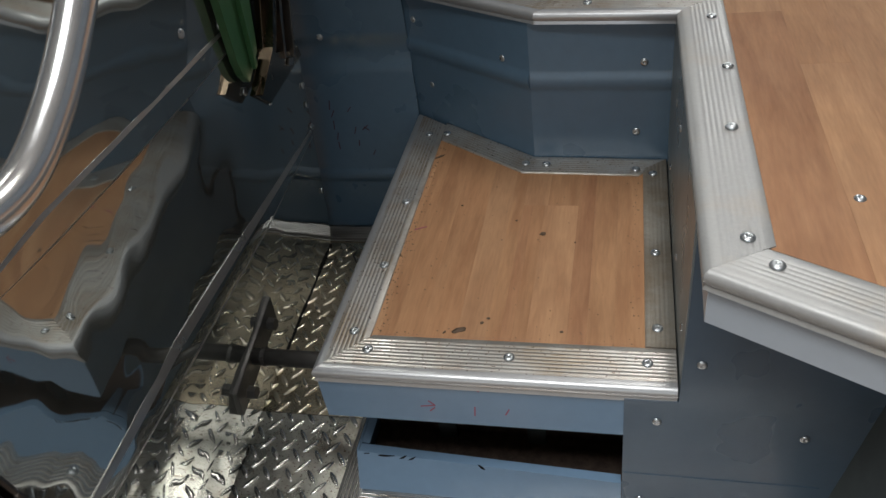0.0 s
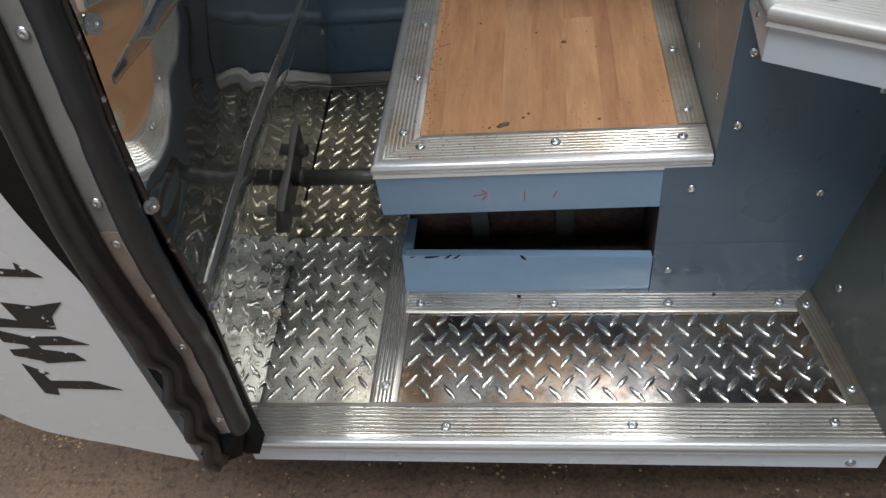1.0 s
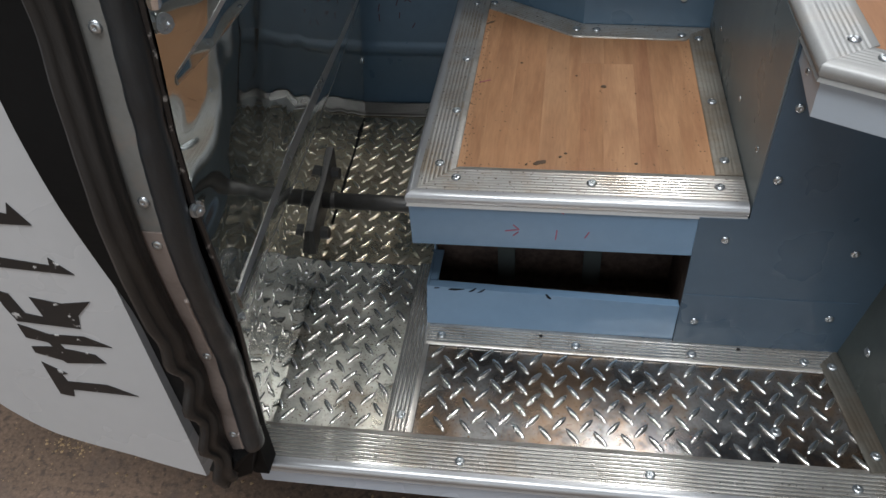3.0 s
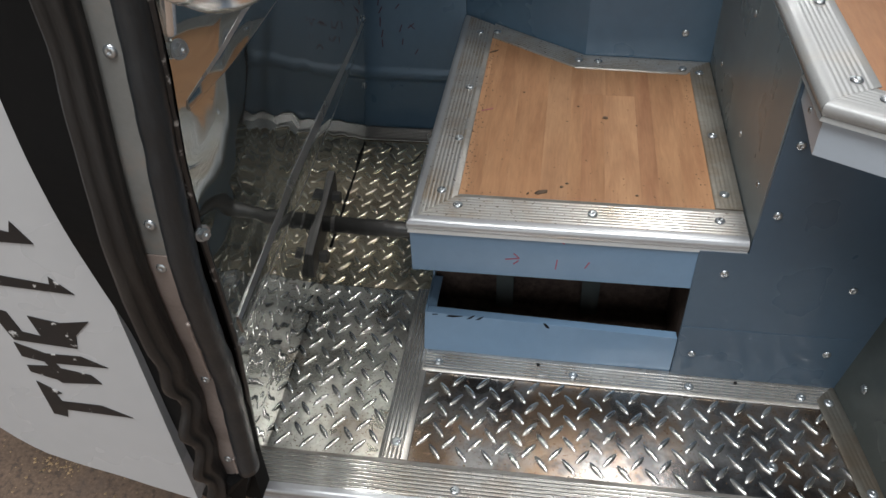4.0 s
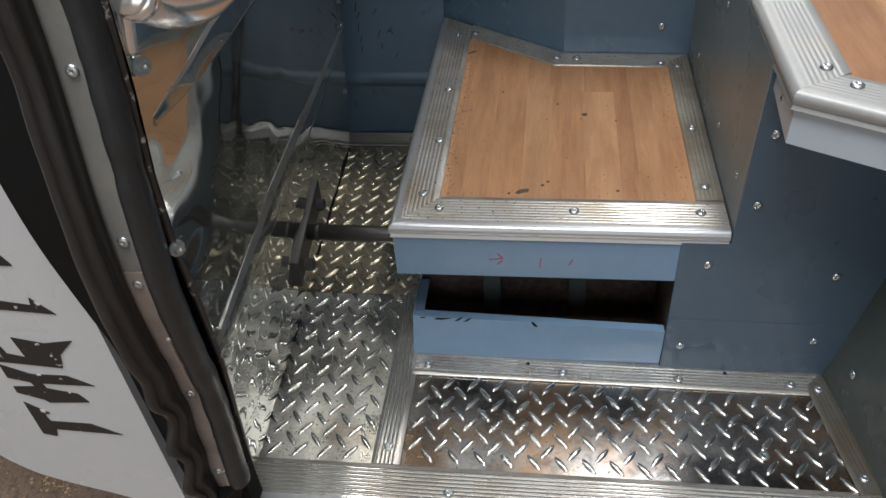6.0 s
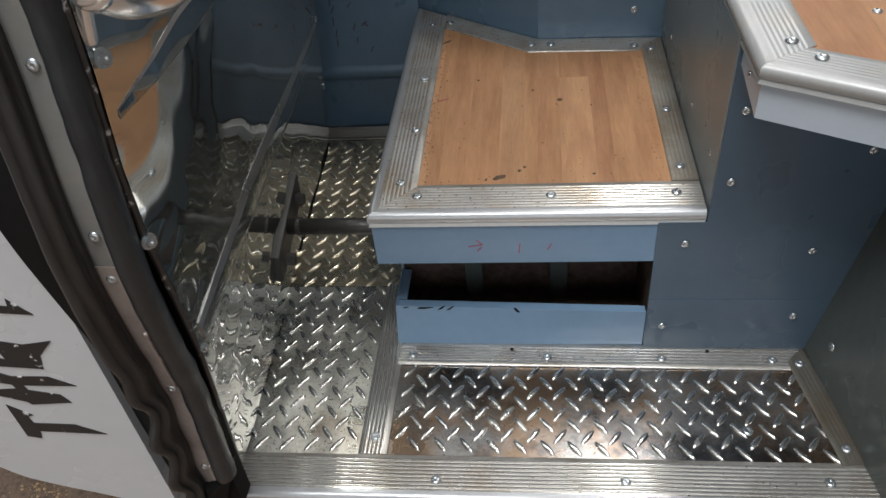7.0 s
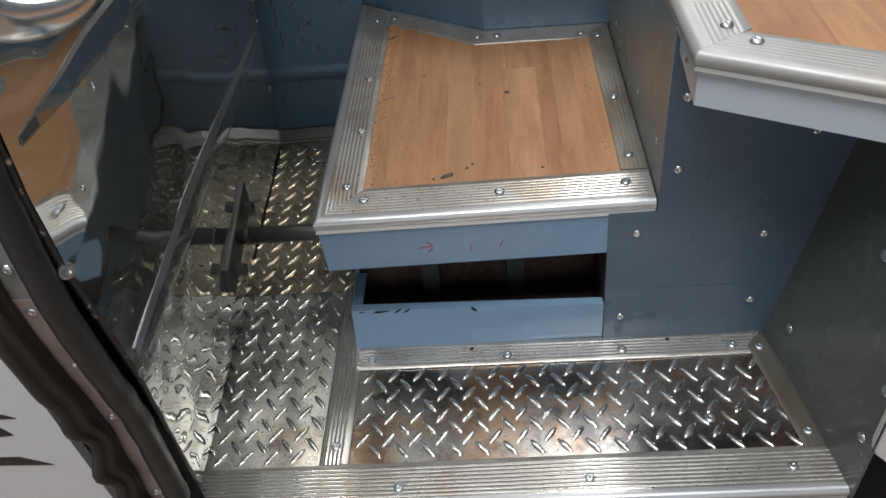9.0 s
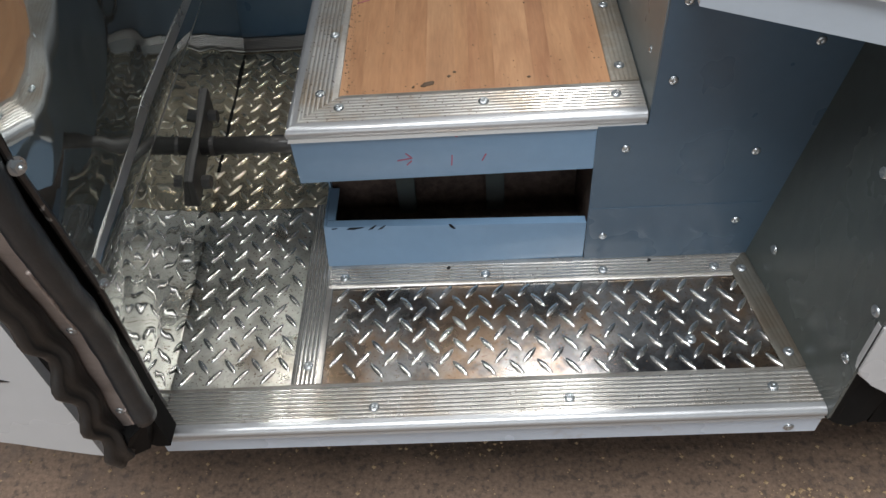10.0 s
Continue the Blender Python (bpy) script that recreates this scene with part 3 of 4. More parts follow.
for x, y, ang, ln in ((0.264, 0.516, 10, 0.016), (0.268, 0.521, -45, 0.008), (0.268, 0.511, 45, 0.008), (0.312, 0.512, 85, 0.014), (0.345, 0.514, 65, 0.010), (0.315, 0.545, -35, 0.010)):
    b = box(-ln / 2, ln / 2, -0.0003, 0, -0.0007, 0.0007)
    bmesh.ops.transform(b, matrix=pose(x, 0.2161, y, 0, -ang, 0), verts=b.verts)
    part("marker_tick", b, M_RED, step)
for x, ln, a, w in ((0.196, 0.024, 4, 0.0020), (0.214, 0.016, 42, 0.0014), (0.225, 0.015, 40, 0.0013), (0.307, 0.013, -50, 0.0019), (0.170, 0.008, 10, 0.0010)):
    b = loft([[(-ln / 2, y, -0.0002), (0, y, -w), (ln / 2, y, -0.0003), (ln / 3, y, w * 0.7), (-ln / 3, y, w)] for y in (-0.0004, 0.0)])
    bmesh.ops.transform(b, matrix=pose(x, 0.2378 - (x - 0.158) * 0.0735, 0.3965 + (x - 0.158) * 0.040, 0, -a, 0), verts=b.verts)
    part("paint_chip", b, M_DARK, step)

strip("nosing", (0.1485, 0.2145), (0.505, 0.2145), STEP, (0, 1), step, 0.053, 0.018, 1, 0.0, label="ribbed aluminium front nosing",
      screws=((0.052, 0.0315), (0.198, 0.0305), (0.330, 0.032)))
strip("side_nosing", (0.1485, 0.733), (0.1485, 0.2145), STEP, (1, 0), step, 0.050, 0.018, 0.72, 1,
      screws=((0.062, 0.030), (0.085 + 0.144, 0.034), (0.354, 0.036), (0.462, 0.0305)))
strip("trim_strip", (0.336, 0.6105), (0.1985, 0.7035), STEP + 0.0004, (-0.562, -0.827), step, 0.0385, 0, -0.31, 0.72, screws=((-0.002, 0.020), (0.143, 0.0225)))
strip("trim_strip", (0.5055, 0.6025), (0.336, 0.6105), STEP + 0.0004, (-0.047, -1), step, 0.0385, 0, 0.85, -0.31, high=0.0004, screws=((0.037, 0.026), (0.151, 0.019)))
strip("trim_strip", (0.5055, 0.2685), (0.5055, 0.6025), STEP + 0.0004, (-1, 0), step, 0.029, 0, 0, 0.8, mat=M_TARNISH, screws=((0.025, 0.017), (0.143, 0.017), (0.30, 0.017)))
part("deck", prism([(0.153, 0.22), (0.503, 0.22), (0.503, 0.600), (0.336, 0.607), (0.153, 0.728)], 0.5405, 0.5505), M_RUST, step)


def clip_plank(x0, x1, y0, y1, z, cuts, name, parent, thick=0.008, tone="mid"):
    """A plank cut to the half planes (point, outward normal)."""
    bm = box(x0 + 0.00004, x1 - 0.00004, y0 + 0.00004, y1 - 0.00004, z - thick, z)
    for co, no in cuts:
        bmesh.ops.bisect_plane(bm, geom=bm.verts[:] + bm.edges[:] + bm.faces[:], plane_co=(*co, 0), plane_no=(*no, 0), clear_outer=True)
        bmesh.ops.holes_fill(bm, edges=[e for e in bm.edges if e.is_boundary])
    if len(bm.faces) < 4:
        bm.free()
        return None
    return part(name, bm, WOODS[tone], parent)


wood = empty("wood_top")
wood.parent = step
wood.matrix_parent_inverse = Matrix.Translation(-step.location)
ZW = STEP - 0.0015
rear = ((0.333, 0.5735), (0.62, 1.0))
left = ((0.198, 0.3), (-1, 0))
for x0, x1, y0, y1, tone in ((0.19, 0.205, 0.26, 0.7, "light"), (0.205, 0.222, 0.26, 0.662, "mid"), (0.222, 0.25, 0.26, 0.662, "mid"), (0.205, 0.25, 0.662, 0.7, "light"), (0.25, 0.288, 0.26, 0.7, "mid"),
                             (0.288, 0.318, 0.26, 0.7, "light"), (0.318, 0.3335, 0.26, 0.7, "mid")):
    clip_plank(x0, x1, y0, y1, ZW, [rear, left], "plank", wood, tone=tone)
for x0, x1, y0, y1, tone in ((0.3335, 0.345, 0.26, 0.502, "dark"), (0.345, 0.360, 0.26, 0.502, "mid"), (0.360, 0.4, 0.26, 0.502, "light"), (0.3335, 0.363, 0.502, 0.573, "light"),
                             (0.363, 0.4, 0.502, 0.573, "mid"), (0.4, 0.420, 0.26, 0.573, "dark"), (0.420, 0.447, 0.26, 0.573, "mid"), (0.447, 0.482, 0.26, 0.573, "mid")):
    clip_plank(x0, x1, y0, y1, ZW, [], "plank", wood, tone=tone)

# crumbs and scraps left on the step
for x, y, sx, sy, a in ((0.290, 0.281, 0.008, 0.0035, 25), (0.312, 0.293, 0.002, 0.002, 10), (0.205, 0.614, 0.008, 0.002, 40), (0.362, 0.445, 0.0035, 0.003, 0),
                        (0.318, 0.30, 0.002, 0.0016, 0), (0.328, 0.47, 0.0015, 0.0015, 0), (0.256, 0.50, 0.0016, 0.0012, 0), (0.40, 0.43, 0.001, 0.001, 0),
                        (0.395, 0.285, 0.0018, 0.0014, 0), (0.275, 0.277, 0.0022, 0.0012, 60), (0.198, 0.40, 0.003, 0.0015, 80)):
    bm = bmesh.new()
    bmesh.ops.create_icosphere(bm, subdivisions=2, radius=1)
    for v in bm.verts:
        v.co *= 1 + 0.5 * noise.noise(v.co * 1.7 + Vector((x * 99, y * 99, 0)))
    bmesh.ops.transform(bm, matrix=pose(x, y, ZW + 0.0003, 0, 0, a) @ Matrix.Diagonal((sx, sy, 0.0009, 1)), verts=bm.verts)
    tagged(part("dirt_crumb", bm, M_DEBRIS, smooth=True), "dark crumb of dirt on the wooden step", "debris", "crumbs on the step")
b = box(-0.008, 0.008, -0.0007, 0.0007, ZW, ZW + 0.0005)
bmesh.ops.transform(b, matrix=pose(0.212, 0.452, 0, 0, 0, 25), verts=b.verts)
tagged(part("red_scrap", b, M_RED), "thin red scrap lying on the wooden step", "debris")

# ---- raised platform beside and behind the step ----
deck = empty("raised_platform", "raised blue platform with wood laminate floor and aluminium nosing", "platform", at=(0.8, 0.9, FLOOR))
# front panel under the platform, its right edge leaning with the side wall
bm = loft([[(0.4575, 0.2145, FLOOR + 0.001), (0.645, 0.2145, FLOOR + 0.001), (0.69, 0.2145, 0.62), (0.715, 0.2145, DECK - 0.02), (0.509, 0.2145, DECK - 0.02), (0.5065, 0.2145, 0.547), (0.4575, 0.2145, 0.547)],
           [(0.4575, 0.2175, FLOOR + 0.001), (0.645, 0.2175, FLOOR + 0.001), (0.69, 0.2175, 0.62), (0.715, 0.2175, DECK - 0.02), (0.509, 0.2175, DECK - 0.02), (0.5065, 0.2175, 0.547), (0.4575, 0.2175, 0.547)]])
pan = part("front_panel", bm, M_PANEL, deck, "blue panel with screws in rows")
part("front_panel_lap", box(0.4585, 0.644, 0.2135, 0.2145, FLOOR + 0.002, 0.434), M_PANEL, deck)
for x, z in ((0.488, 0.518), (0.620, 0.507), (0.6205, 0.408), (0.476, 0.391), (0.523, 0.599), (0.648, 0.634), (0.524, 0.681)):
    screw((x, 0.2140 if z > 0.434 else 0.2132, z), (0, -1, 0), pan, 0.85)
side = part("side_panel", box(0.5068, 0.5095, 0.2178, 0.606, 0.5, DECK - 0.012), M_SIDE, deck, "grey side panel above the step")
for y, z in ((0.36, 0.60), (0.25, 0.61), (0.53, 0.598), (0.50, 0.70), (0.42, 0.715)):
    screw((0.5068, y, z), (-1, 0, 0), side, 0.7)
FA, FB = Vector((0.5075, 0.1465)), Vector((0.75, 0.010))
fd = (FB - FA).normalized()
fn = (-fd.y, fd.x)
strip("nosing", FA, FB, DECK, fn, deck, 0.044, 0.018, 0.585, 0, high=0.00028, mat=M_SATIN, label="ribbed aluminium front nosing", screws=((0.038, 0.029), (0.18, 0.026)))
strip("nosing", (0.5075, 0.5895), (0.5075, 0.1465), DECK, (1, 0), deck, 0.0495, 0.018, -1, 0.585, high=0.00028, mat=M_SATIN,
      screws=((0.2535, 0.034), (0.4065, 0.0315), (0.1395, 0.0405), (0.02, 0.034)))
strip("nosing", (0.345, 0.604), (0.5075, 0.5895), DECK, (0.09, 1), deck, 0.045, 0.016, -0.3, -1, screws=((0.06, 0.025),))
strip("nosing", (0.15, 0.722), (0.345, 0.604), DECK, (0.52, 0.855), deck, 0.045, 0.016, 0, -0.3, screws=((0.1, 0.025),))
# apron: a bent sheet under the front nosing with a short return
a0 = FA + Vector((0.004, 0.003))
a1 = FB + Vector((0.002, 0.004))
bm = loft([[(a0.x, a0.y, DECK - 0.015), (a0.x, a0.y, 0.714), (a0.x + 0.001, a0.y + 0.003, 0.714), (a0.x + 0.001, a0.y + 0.003, DECK - 0.015)],
           [(a1.x, a1.y, DECK - 0.015), (a1.x, a1.y, 0.714), (a1.x + 0.001, a1.y + 0.003, 0.714), (a1.x + 0.001, a1.y + 0.003, DECK - 0.015)]])
part("apron", bm, M_PALE, deck, "pale blue apron under the nosing")
bm = loft([[(a0.x, a0.y, DECK - 0.015), (a0.x, a0.y, 0.714), (a0.x, 0.2145, 0.728), (a0.x, 0.2145, DECK - 0.015)],
           [(a0.x + 0.002, a0.y, DECK - 0.015), (a0.x + 0.002, a0.y, 0.714), (a0.x + 0.002, 0.2145, 0.728), (a0.x + 0.002, 0.2145, DECK - 0.015)]])
ret = part("apron_return", bm, M_PALE, deck)
screw((a0.x, 0.185, 0.735), (-1, 0, 0), ret, 0.6)
part("under_sheet", prism([(0.513, 0.155), (0.75, 0.022), (0.75, 0.214), (0.513, 0.214)], 0.735, 0.738), M_BLUE, deck)
part("core", prism([(0.513, 0.155), (0.75, 0.022), (2.45, 0.022), (2.45, 2.24), (-1.29, 2.24), (-1.29, 0.75), (0.149, 0.75), (0.35, 0.615), (0.513, 0.605)], 0.740, 0.7535), M_RUST, deck)
dwood = empty("wood_floor")
dwood.parent = deck
dwood.matrix_parent_inverse = Matrix.Translation(-deck.location)
ZD = DECK - 0.0012
frontcut = ((0.5532, 0.1727), (-fn[0], -fn[1]))
rng = random.Random(11)
x = 0.5535
while x < 1.35:
    w = rng.choice((0.045, 0.06, 0.068))
    y, first = 0.02, True
    while y < 1.4:
        ln = rng.uniform(0.3, 0.6)
        clip_plank(x, x + w, y, min(y + ln, 1.4), ZD, [frontcut], "plank", dwood, tone=rng.choice(("mid", "light", "mid", "dark")))
        y += ln
    x += w
bm = prism([(0.395, 0.652), (0.5533, 0.637), (0.5533, 1.4), (-0.4, 1.4), (-0.4, 0.80), (0.18, 0.768)], ZD - 0.008, ZD)
part("rear_board", bm, M_WOOD, dwood)
for xx, yy in ((0.622, 0.234),):
    screw((xx, yy, ZD), (0, 0, 1), deck, 0.8)

# ---- side wall of the doorway and body beyond it ----
wall_e = empty("wall_side", "grey-green painted sheet beside the doorway with screws", "wall", kind="structure")


def side_x(y, z):
    lean = 0.16 * min(1, max(0, y / 0.215))
    return 0.6435 + 0.13 * (0.215 - y) + lean * (z - FLOOR)


rings = []
for k in range(9):
    y = 0.003 + 0.2155 * k / 8
    zs = [0.340 + (0.78 - 0.340) * j / 10 for j in range(11)]
    rings.append([(side_x(y, z), y, z) for z in zs] + [(side_x(y, z) + 0.003, y, z) for z in reversed(zs)])
sw = part("side_sheet", loft(rings), M_GREY, wall_e, smooth=False)
for y, z in ((0.176, 0.398), (0.093, 0.583), (0.017, 0.494), (0.02, 0.42)):
    screw((side_x(y, z) - 0.0005, y, z), (-1, -0.1, 0), sw)
# outer body skin to the right, with a cut lower corner
bm = bmesh.new()
out = [(0.671, 0.492), (0.671, 0.425), (0.676, 0.417), (0.693, 0.400), (0.716, 0.381), (0.76, 0.358), (0.85, 0.343), (2.5, 0.33), (2.5, 0.492)]
lo = [bm.verts.new((x, 0.001, z)) for x, z in out]
hi = [bm.verts.new((x, 0.011, z)) for x, z in out]
bm.faces.new(lo)
bm.faces.new(hi[::-1])
for i in range(len(out)):
    j = (i + 1) % len(out)
    bm.faces.new((lo[i], lo[j], hi[j], hi[i]))
bmesh.ops.bevel(bm, geom=bm.edges[:], offset=0.002, segments=2, affect="EDGES")
skirt = part("body_side_panel", bm, M_WHITE)
tagged(skirt, "white painted outer body panel with a black band beside the doorway", "body panel", kind="structure")
part("black_band", box(0.672, 2.5, 0.004, 0.011, 0.4925, 0.522, 0.002), M_RUBBER, skirt, "black rubber band")
part("upper_skin", box(0.671, 2.5, 0.001, 0.011, 0.5225, 2.3, 0.002), M_WHITE, skirt)
bm = loft([[(0.676, 0.012, 0.326), (0.69, 0.013, 0.312), (0.706, 0.012, 0.306), (0.722, 0.014, 0.314), (0.722, 0.05, 0.314), (0.676, 0.05, 0.326)],
           [(0.676, 0.012, 0.38), (0.692, 0.014, 0.38), (0.71, 0.013, 0.38), (0.730, 0.016, 0.38), (0.730, 0.05, 0.38), (0.676, 0.05, 0.38)],
           [(0.676, 0.012, 0.45), (0.692, 0.012, 0.45), (0.71, 0.012, 0.45), (0.735, 0.014, 0.45), (0.735, 0.05, 0.45), (0.676, 0.05, 0.45)]])
tagged(part("rubber_flap", bm, M_DARK), "black rubber flap under the body panel", "flap")

# ---- white body skin with lettering ----
skin = empty("body_front_panel", "white painted outer body panel with black spiky lettering", "body panel", at=(-0.3, 0, 0.6))


def skin_low(x):
    return interp([(-1.3, 1.4), (-0.6, 0.95), (-0.42, 0.72), (-0.34, 0.57), (-0.29, 0.478), (-0.262, 0.428), (-0.247, 0.407), (-0.221, 0.381), (-0.182, 0.364),
                   (-0.14, 0.350), (-0.112, 0.338), (-0.07, 0.322), (-0.04, 0.314)], x)[0]


xs = [-1.3 + 1.240 * (k / 60) ** 0.6 for k in range(61)]
rings = [[(x, -0.004, skin_low(x) + 0.004), (x, 0.0, skin_low(x)), (x, 0.022, skin_low(x)), (x, 0.022, 2.3), (x, -0.004, 2.3)] for x in xs]
part("skin", loft(rings), M_WHITE, skin)

LETTERS = {
    "letter_t": [(-0.178, 0.511), (-0.157, 0.495), (-0.164, 0.492), (-0.162, 0.482), (-0.120, 0.481), (-0.092, 0.466), (-0.161, 0.469), (-0.165, 0.457), (-0.179, 0.460)],
    "letter_h": [(-0.178, 0.566), (-0.151, 0.554), (-0.116, 0.554), (-0.093, 0.541), (-0.146, 0.541), (-0.144, 0.534), (-0.115, 0.528), (-0.108, 0.516), (-0.150, 0.512), (-0.153, 0.516),
                 (-0.178, 0.525), (-0.178, 0.534), (-0.155, 0.536), (-0.157, 0.542), (-0.178, 0.547)],
    "letter_e": [(-0.149, 0.604), (-0.120, 0.598), (-0.091, 0.603), (-0.110, 0.583), (-0.115, 0.565), (-0.176, 0.570), (-0.180, 0.588), (-0.182, 0.612), (-0.168, 0.607),
                 (-0.163, 0.582), (-0.146, 0.578)],
    "letter_stroke": [(-0.180, 0.656), (-0.111, 0.646), (-0.109, 0.655), (-0.092, 0.636), (-0.151, 0.640), (-0.182, 0.642)],
    "letter_bar": [(-0.180, 0.715), (-0.124, 0.702), (-0.119, 0.714), (-0.107, 0.691), (-0.150, 0.691), (-0.180, 0.694)],
}
for nm, pts in LETTERS.items():
    bm = bmesh.new()
    f = bm.faces.new([bm.verts.new((x, -0.0042, z)) for x, z in pts])
    g = bmesh.ops.extrude_face_region(bm, geom=[f])
    bmesh.ops.translate(bm, vec=(0, -0.0006, 0), verts=[v for v in g["geom"] if isinstance(v, bmesh.types.BMVert)])
    bmesh.ops.triangulate(bm, faces=bm.faces[:])
    part(nm, bm, M_INK, skin, "black spiky letter")

# ---- folding door leaf, folded open ----
door = empty("door_leaf", "open door leaf of wavy polished stainless steel with black rubber seals", "door", at=(0.03, 0.3, 0.45))
NEAR = [(0.35, 0.006, 0.034), (0.48, 0.030, 0.006), (0.61, 0.053, -0.020), (0.69, 0.063, -0.037), (0.76, 0.071, -0.052), (0.82, 0.076, -0.056), (0.90, 0.084, -0.056), (1.30, 0.115, -0.056)]
REAR = [(0.35, -0.023, 0.683), (0.457, -0.0115, 0.680), (0.585, -0.001, 0.680), (0.739, 0.006, 0.680), (0.887, 0.017, 0.680), (1.30, 0.05, 0.680)]


def door_at(u, z):
    """On the polished sheet: u from the near edge (0) to the rear edge (1)."""
    (xa, ya), (xb, yb) = interp(NEAR, z), interp(REAR, z)
    return Vector((xa + (xb - xa) * u, ya + (yb - ya) * u, z))


def lean(u, z):
    """The upper near part of the sheet leans into the doorway."""
    return max(0, min(1, (0.62 - u) / 0.3)) * min(1, 0.35 + u * 6) * 0.030 * (max(0.67, min(0.87, z)) - 0.67)


def dents(u, z):
    p = Vector((u * 4.2, z * 6.5, 0.3))
    d = 0.0016 * noise.noise(p) + 0.0007 * noise.noise(p * 2.7)
    edge = max(0, 1 - u / 0.3)
    d += max(0, min(1, (0.60 - z) / 0.15)) * 0.0009 * noise.noise(Vector((u * 9, z * 19, 9)))
    d += edge * 0.0012 * noise.noise(Vector((u * 11, z * 14, 5)))
    d += max(0, min(1, (0.52 - z) / 0.10)) * 0.00035 * noise.noise(Vector((u * 16, z * 46, 2)))
    d += lean(u, z)
    d += max(0, 1 - u / 0.45) * 0.0004 * noise.noise(Vector((u * 17, z * 30, 6)))
    return d


NU, NZ = 150, 170
verts, faces = [], []
for i in range(NU + 1):
    u = i / NU
    for j in range(NZ + 1):
        z = FLOOR + 0.002 + (1.25 - FLOOR) * j / NZ
        p = door_at(u, z)
        verts.append((p.x + dents(u, z), p.y, z))
for i in range(NU):
    for j in range(NZ):
        k = i * (NZ + 1) + j
        faces.append((k, k + NZ + 1, k + NZ + 2, k + 1))
me = bpy.data.meshes.new("polished_panel")
me.from_pydata(verts, [], faces)
me.shade_smooth()
link_mesh("polished_panel", me, M_MIRROR, door, "wavy mirror-polished steel sheet")
# the leaf's core behind the sheet
rings = []
for k in range(20):
    z = FLOOR + 0.003 + 0.9 * k / 19
    a, b = door_at(0.004, z), door_at(1, z)
    rings.append([(a.x - 0.004, a.y, z), (b.x - 0.004, b.y, z), (b.x - 0.03, b.y, z), (a.x - 0.03, a.y + 0.01, z)])
part("core", loft(rings), M_DARK, door)
# turned edge of the sheet
rings = []
for k in range(60):
    z = FLOOR + 0.004 + 0.9 * k / 59
    a = door_at(0, z)
    w = 0.0006 * noise.noise(Vector((z * 60, 2, 2)))
    rings.append([(a.x + 0.001 + w, a.y - 0.0005, z), (a.x + 0.0008 + w, a.y + 0.0015, z), (a.x - 0.001, a.y + 0.0015, z), (a.x - 0.003, a.y - 0.0005, z), (a.x - 0.003, a.y - 0.0022, z), (a.x - 0.001 + w, a.y - 0.0022, z)])
part("edge_fold", loft(rings), M_EDGE, door, "thin dirty folded steel edge")


# black strip for the seam shadow and dirt in the gap along the leaf's foot
rings = []
for k in range(25):
    y = 0.40 + 0.275 * k / 24
    x = 0.006 - 0.029 * (y - 0.034) / 0.649
    w = 0.0012 + 0.0018 * (k / 24) + 0.0012 * noise.noise(Vector((y * 40, 3, 3)))
    rings.append([(x - 0.004, y, FLOOR - 0.003), (x + w, y, FLOOR - 0.003), (x + w * 0.9, y, FLOOR + 0.0016), (x - 0.004, y, FLOOR + 0.0018)])
part("dirt_line", loft(rings), M_DARK, door, "dark strip for seam shadow and dirt along the foot of the leaf")


def brace(edges, u0, u1, proud, bevel, mat, slope=0.35):
    """A shallow pressed stiffener with one broad bevel; edges: u with its upper and lower height."""
    rings = []
    for k in range(41):
        u = u0 + (u1 - u0) * k / 40
        zt, zb = interp(edges, u)
        t, b = door_at(u, zt) + Vector((lean(u, zt), 0, 0)), door_at(u, zb) + Vector((lean(u, zb), 0, 0))
        fade = min(1, 7 * min(k / 40 + 0.01, 1 - k / 40 + 0.01))
        out = Vector((0.0010 + proud * fade, 0, 0))
        rings.append([t + Vector((0.0004, 0, 0)), t.lerp(b, bevel) + out * (1 - slope), t.lerp(b, 0.90) + out * (1 + slope), b + out * 0.9, b + Vector((0.0004, 0, -0.0008)), b + Vector((-0.004, 0, 0)), t + Vector((-0.004, 0, 0))])
    ob = part("brace", loft(rings), mat, door, "pressed steel stiffener", True)
    ob.data.set_sharp_from_angle(angle=radians(12))
    ob.data.materials.append(M_MIRROR)
    for i, f in enumerate(ob.data.polygons):
        f.material_index = 1 if i % 7 == 1 else 0
    return ob


brace(((0.0, 0.633, 0.611), (0.29, 0.633, 0.588), (0.64, 0.604, 0.566), (1.0, 0.5715, 0.5616)), 0.02, 0.985, 0.0020, 0.3, M_BRACE, 0.05)
brace(((0.0, 0.853, 0.849), (0.19, 0.857, 0.8305), (0.535, 0.834, 0.806), (0.687, 0.824, 0.799)), 0.02, 0.68, 0.0018, 0.16, M_BRACE)
for u, z in ((0.99, 0.577), (0.986, 0.4635), (0.987, 0.645), (0.987, 0.6145), (0.681, 0.832), (0.5565, 0.863), (0.373, 0.871), (0.713, 0.741), (0.802, 0.692), (0.986, 0.692)):
    screw(door_at(u, z) + Vector((0.0015, 0, 0)), (1, 0, 0.1), door, 0.9)
# hinge bracket with a green painted post at the rear edge
def side_plate(name, pts, x0, x1, mat, label=""):
    """A plate in the plane of the leaf from a (y, z) outline; it leans out with height as the leaf does."""
    bm = loft([[(x + 0.013 + 0.09 * (z - 0.73) - 0.06 * (y - 0.5), y, z) for y, z in pts] for x in (x0, x1)])
    bmesh.ops.bevel(bm, geom=bm.edges[:], offset=0.0006, segments=1, affect="EDGES")
    return part(name, bm, mat, door, label)


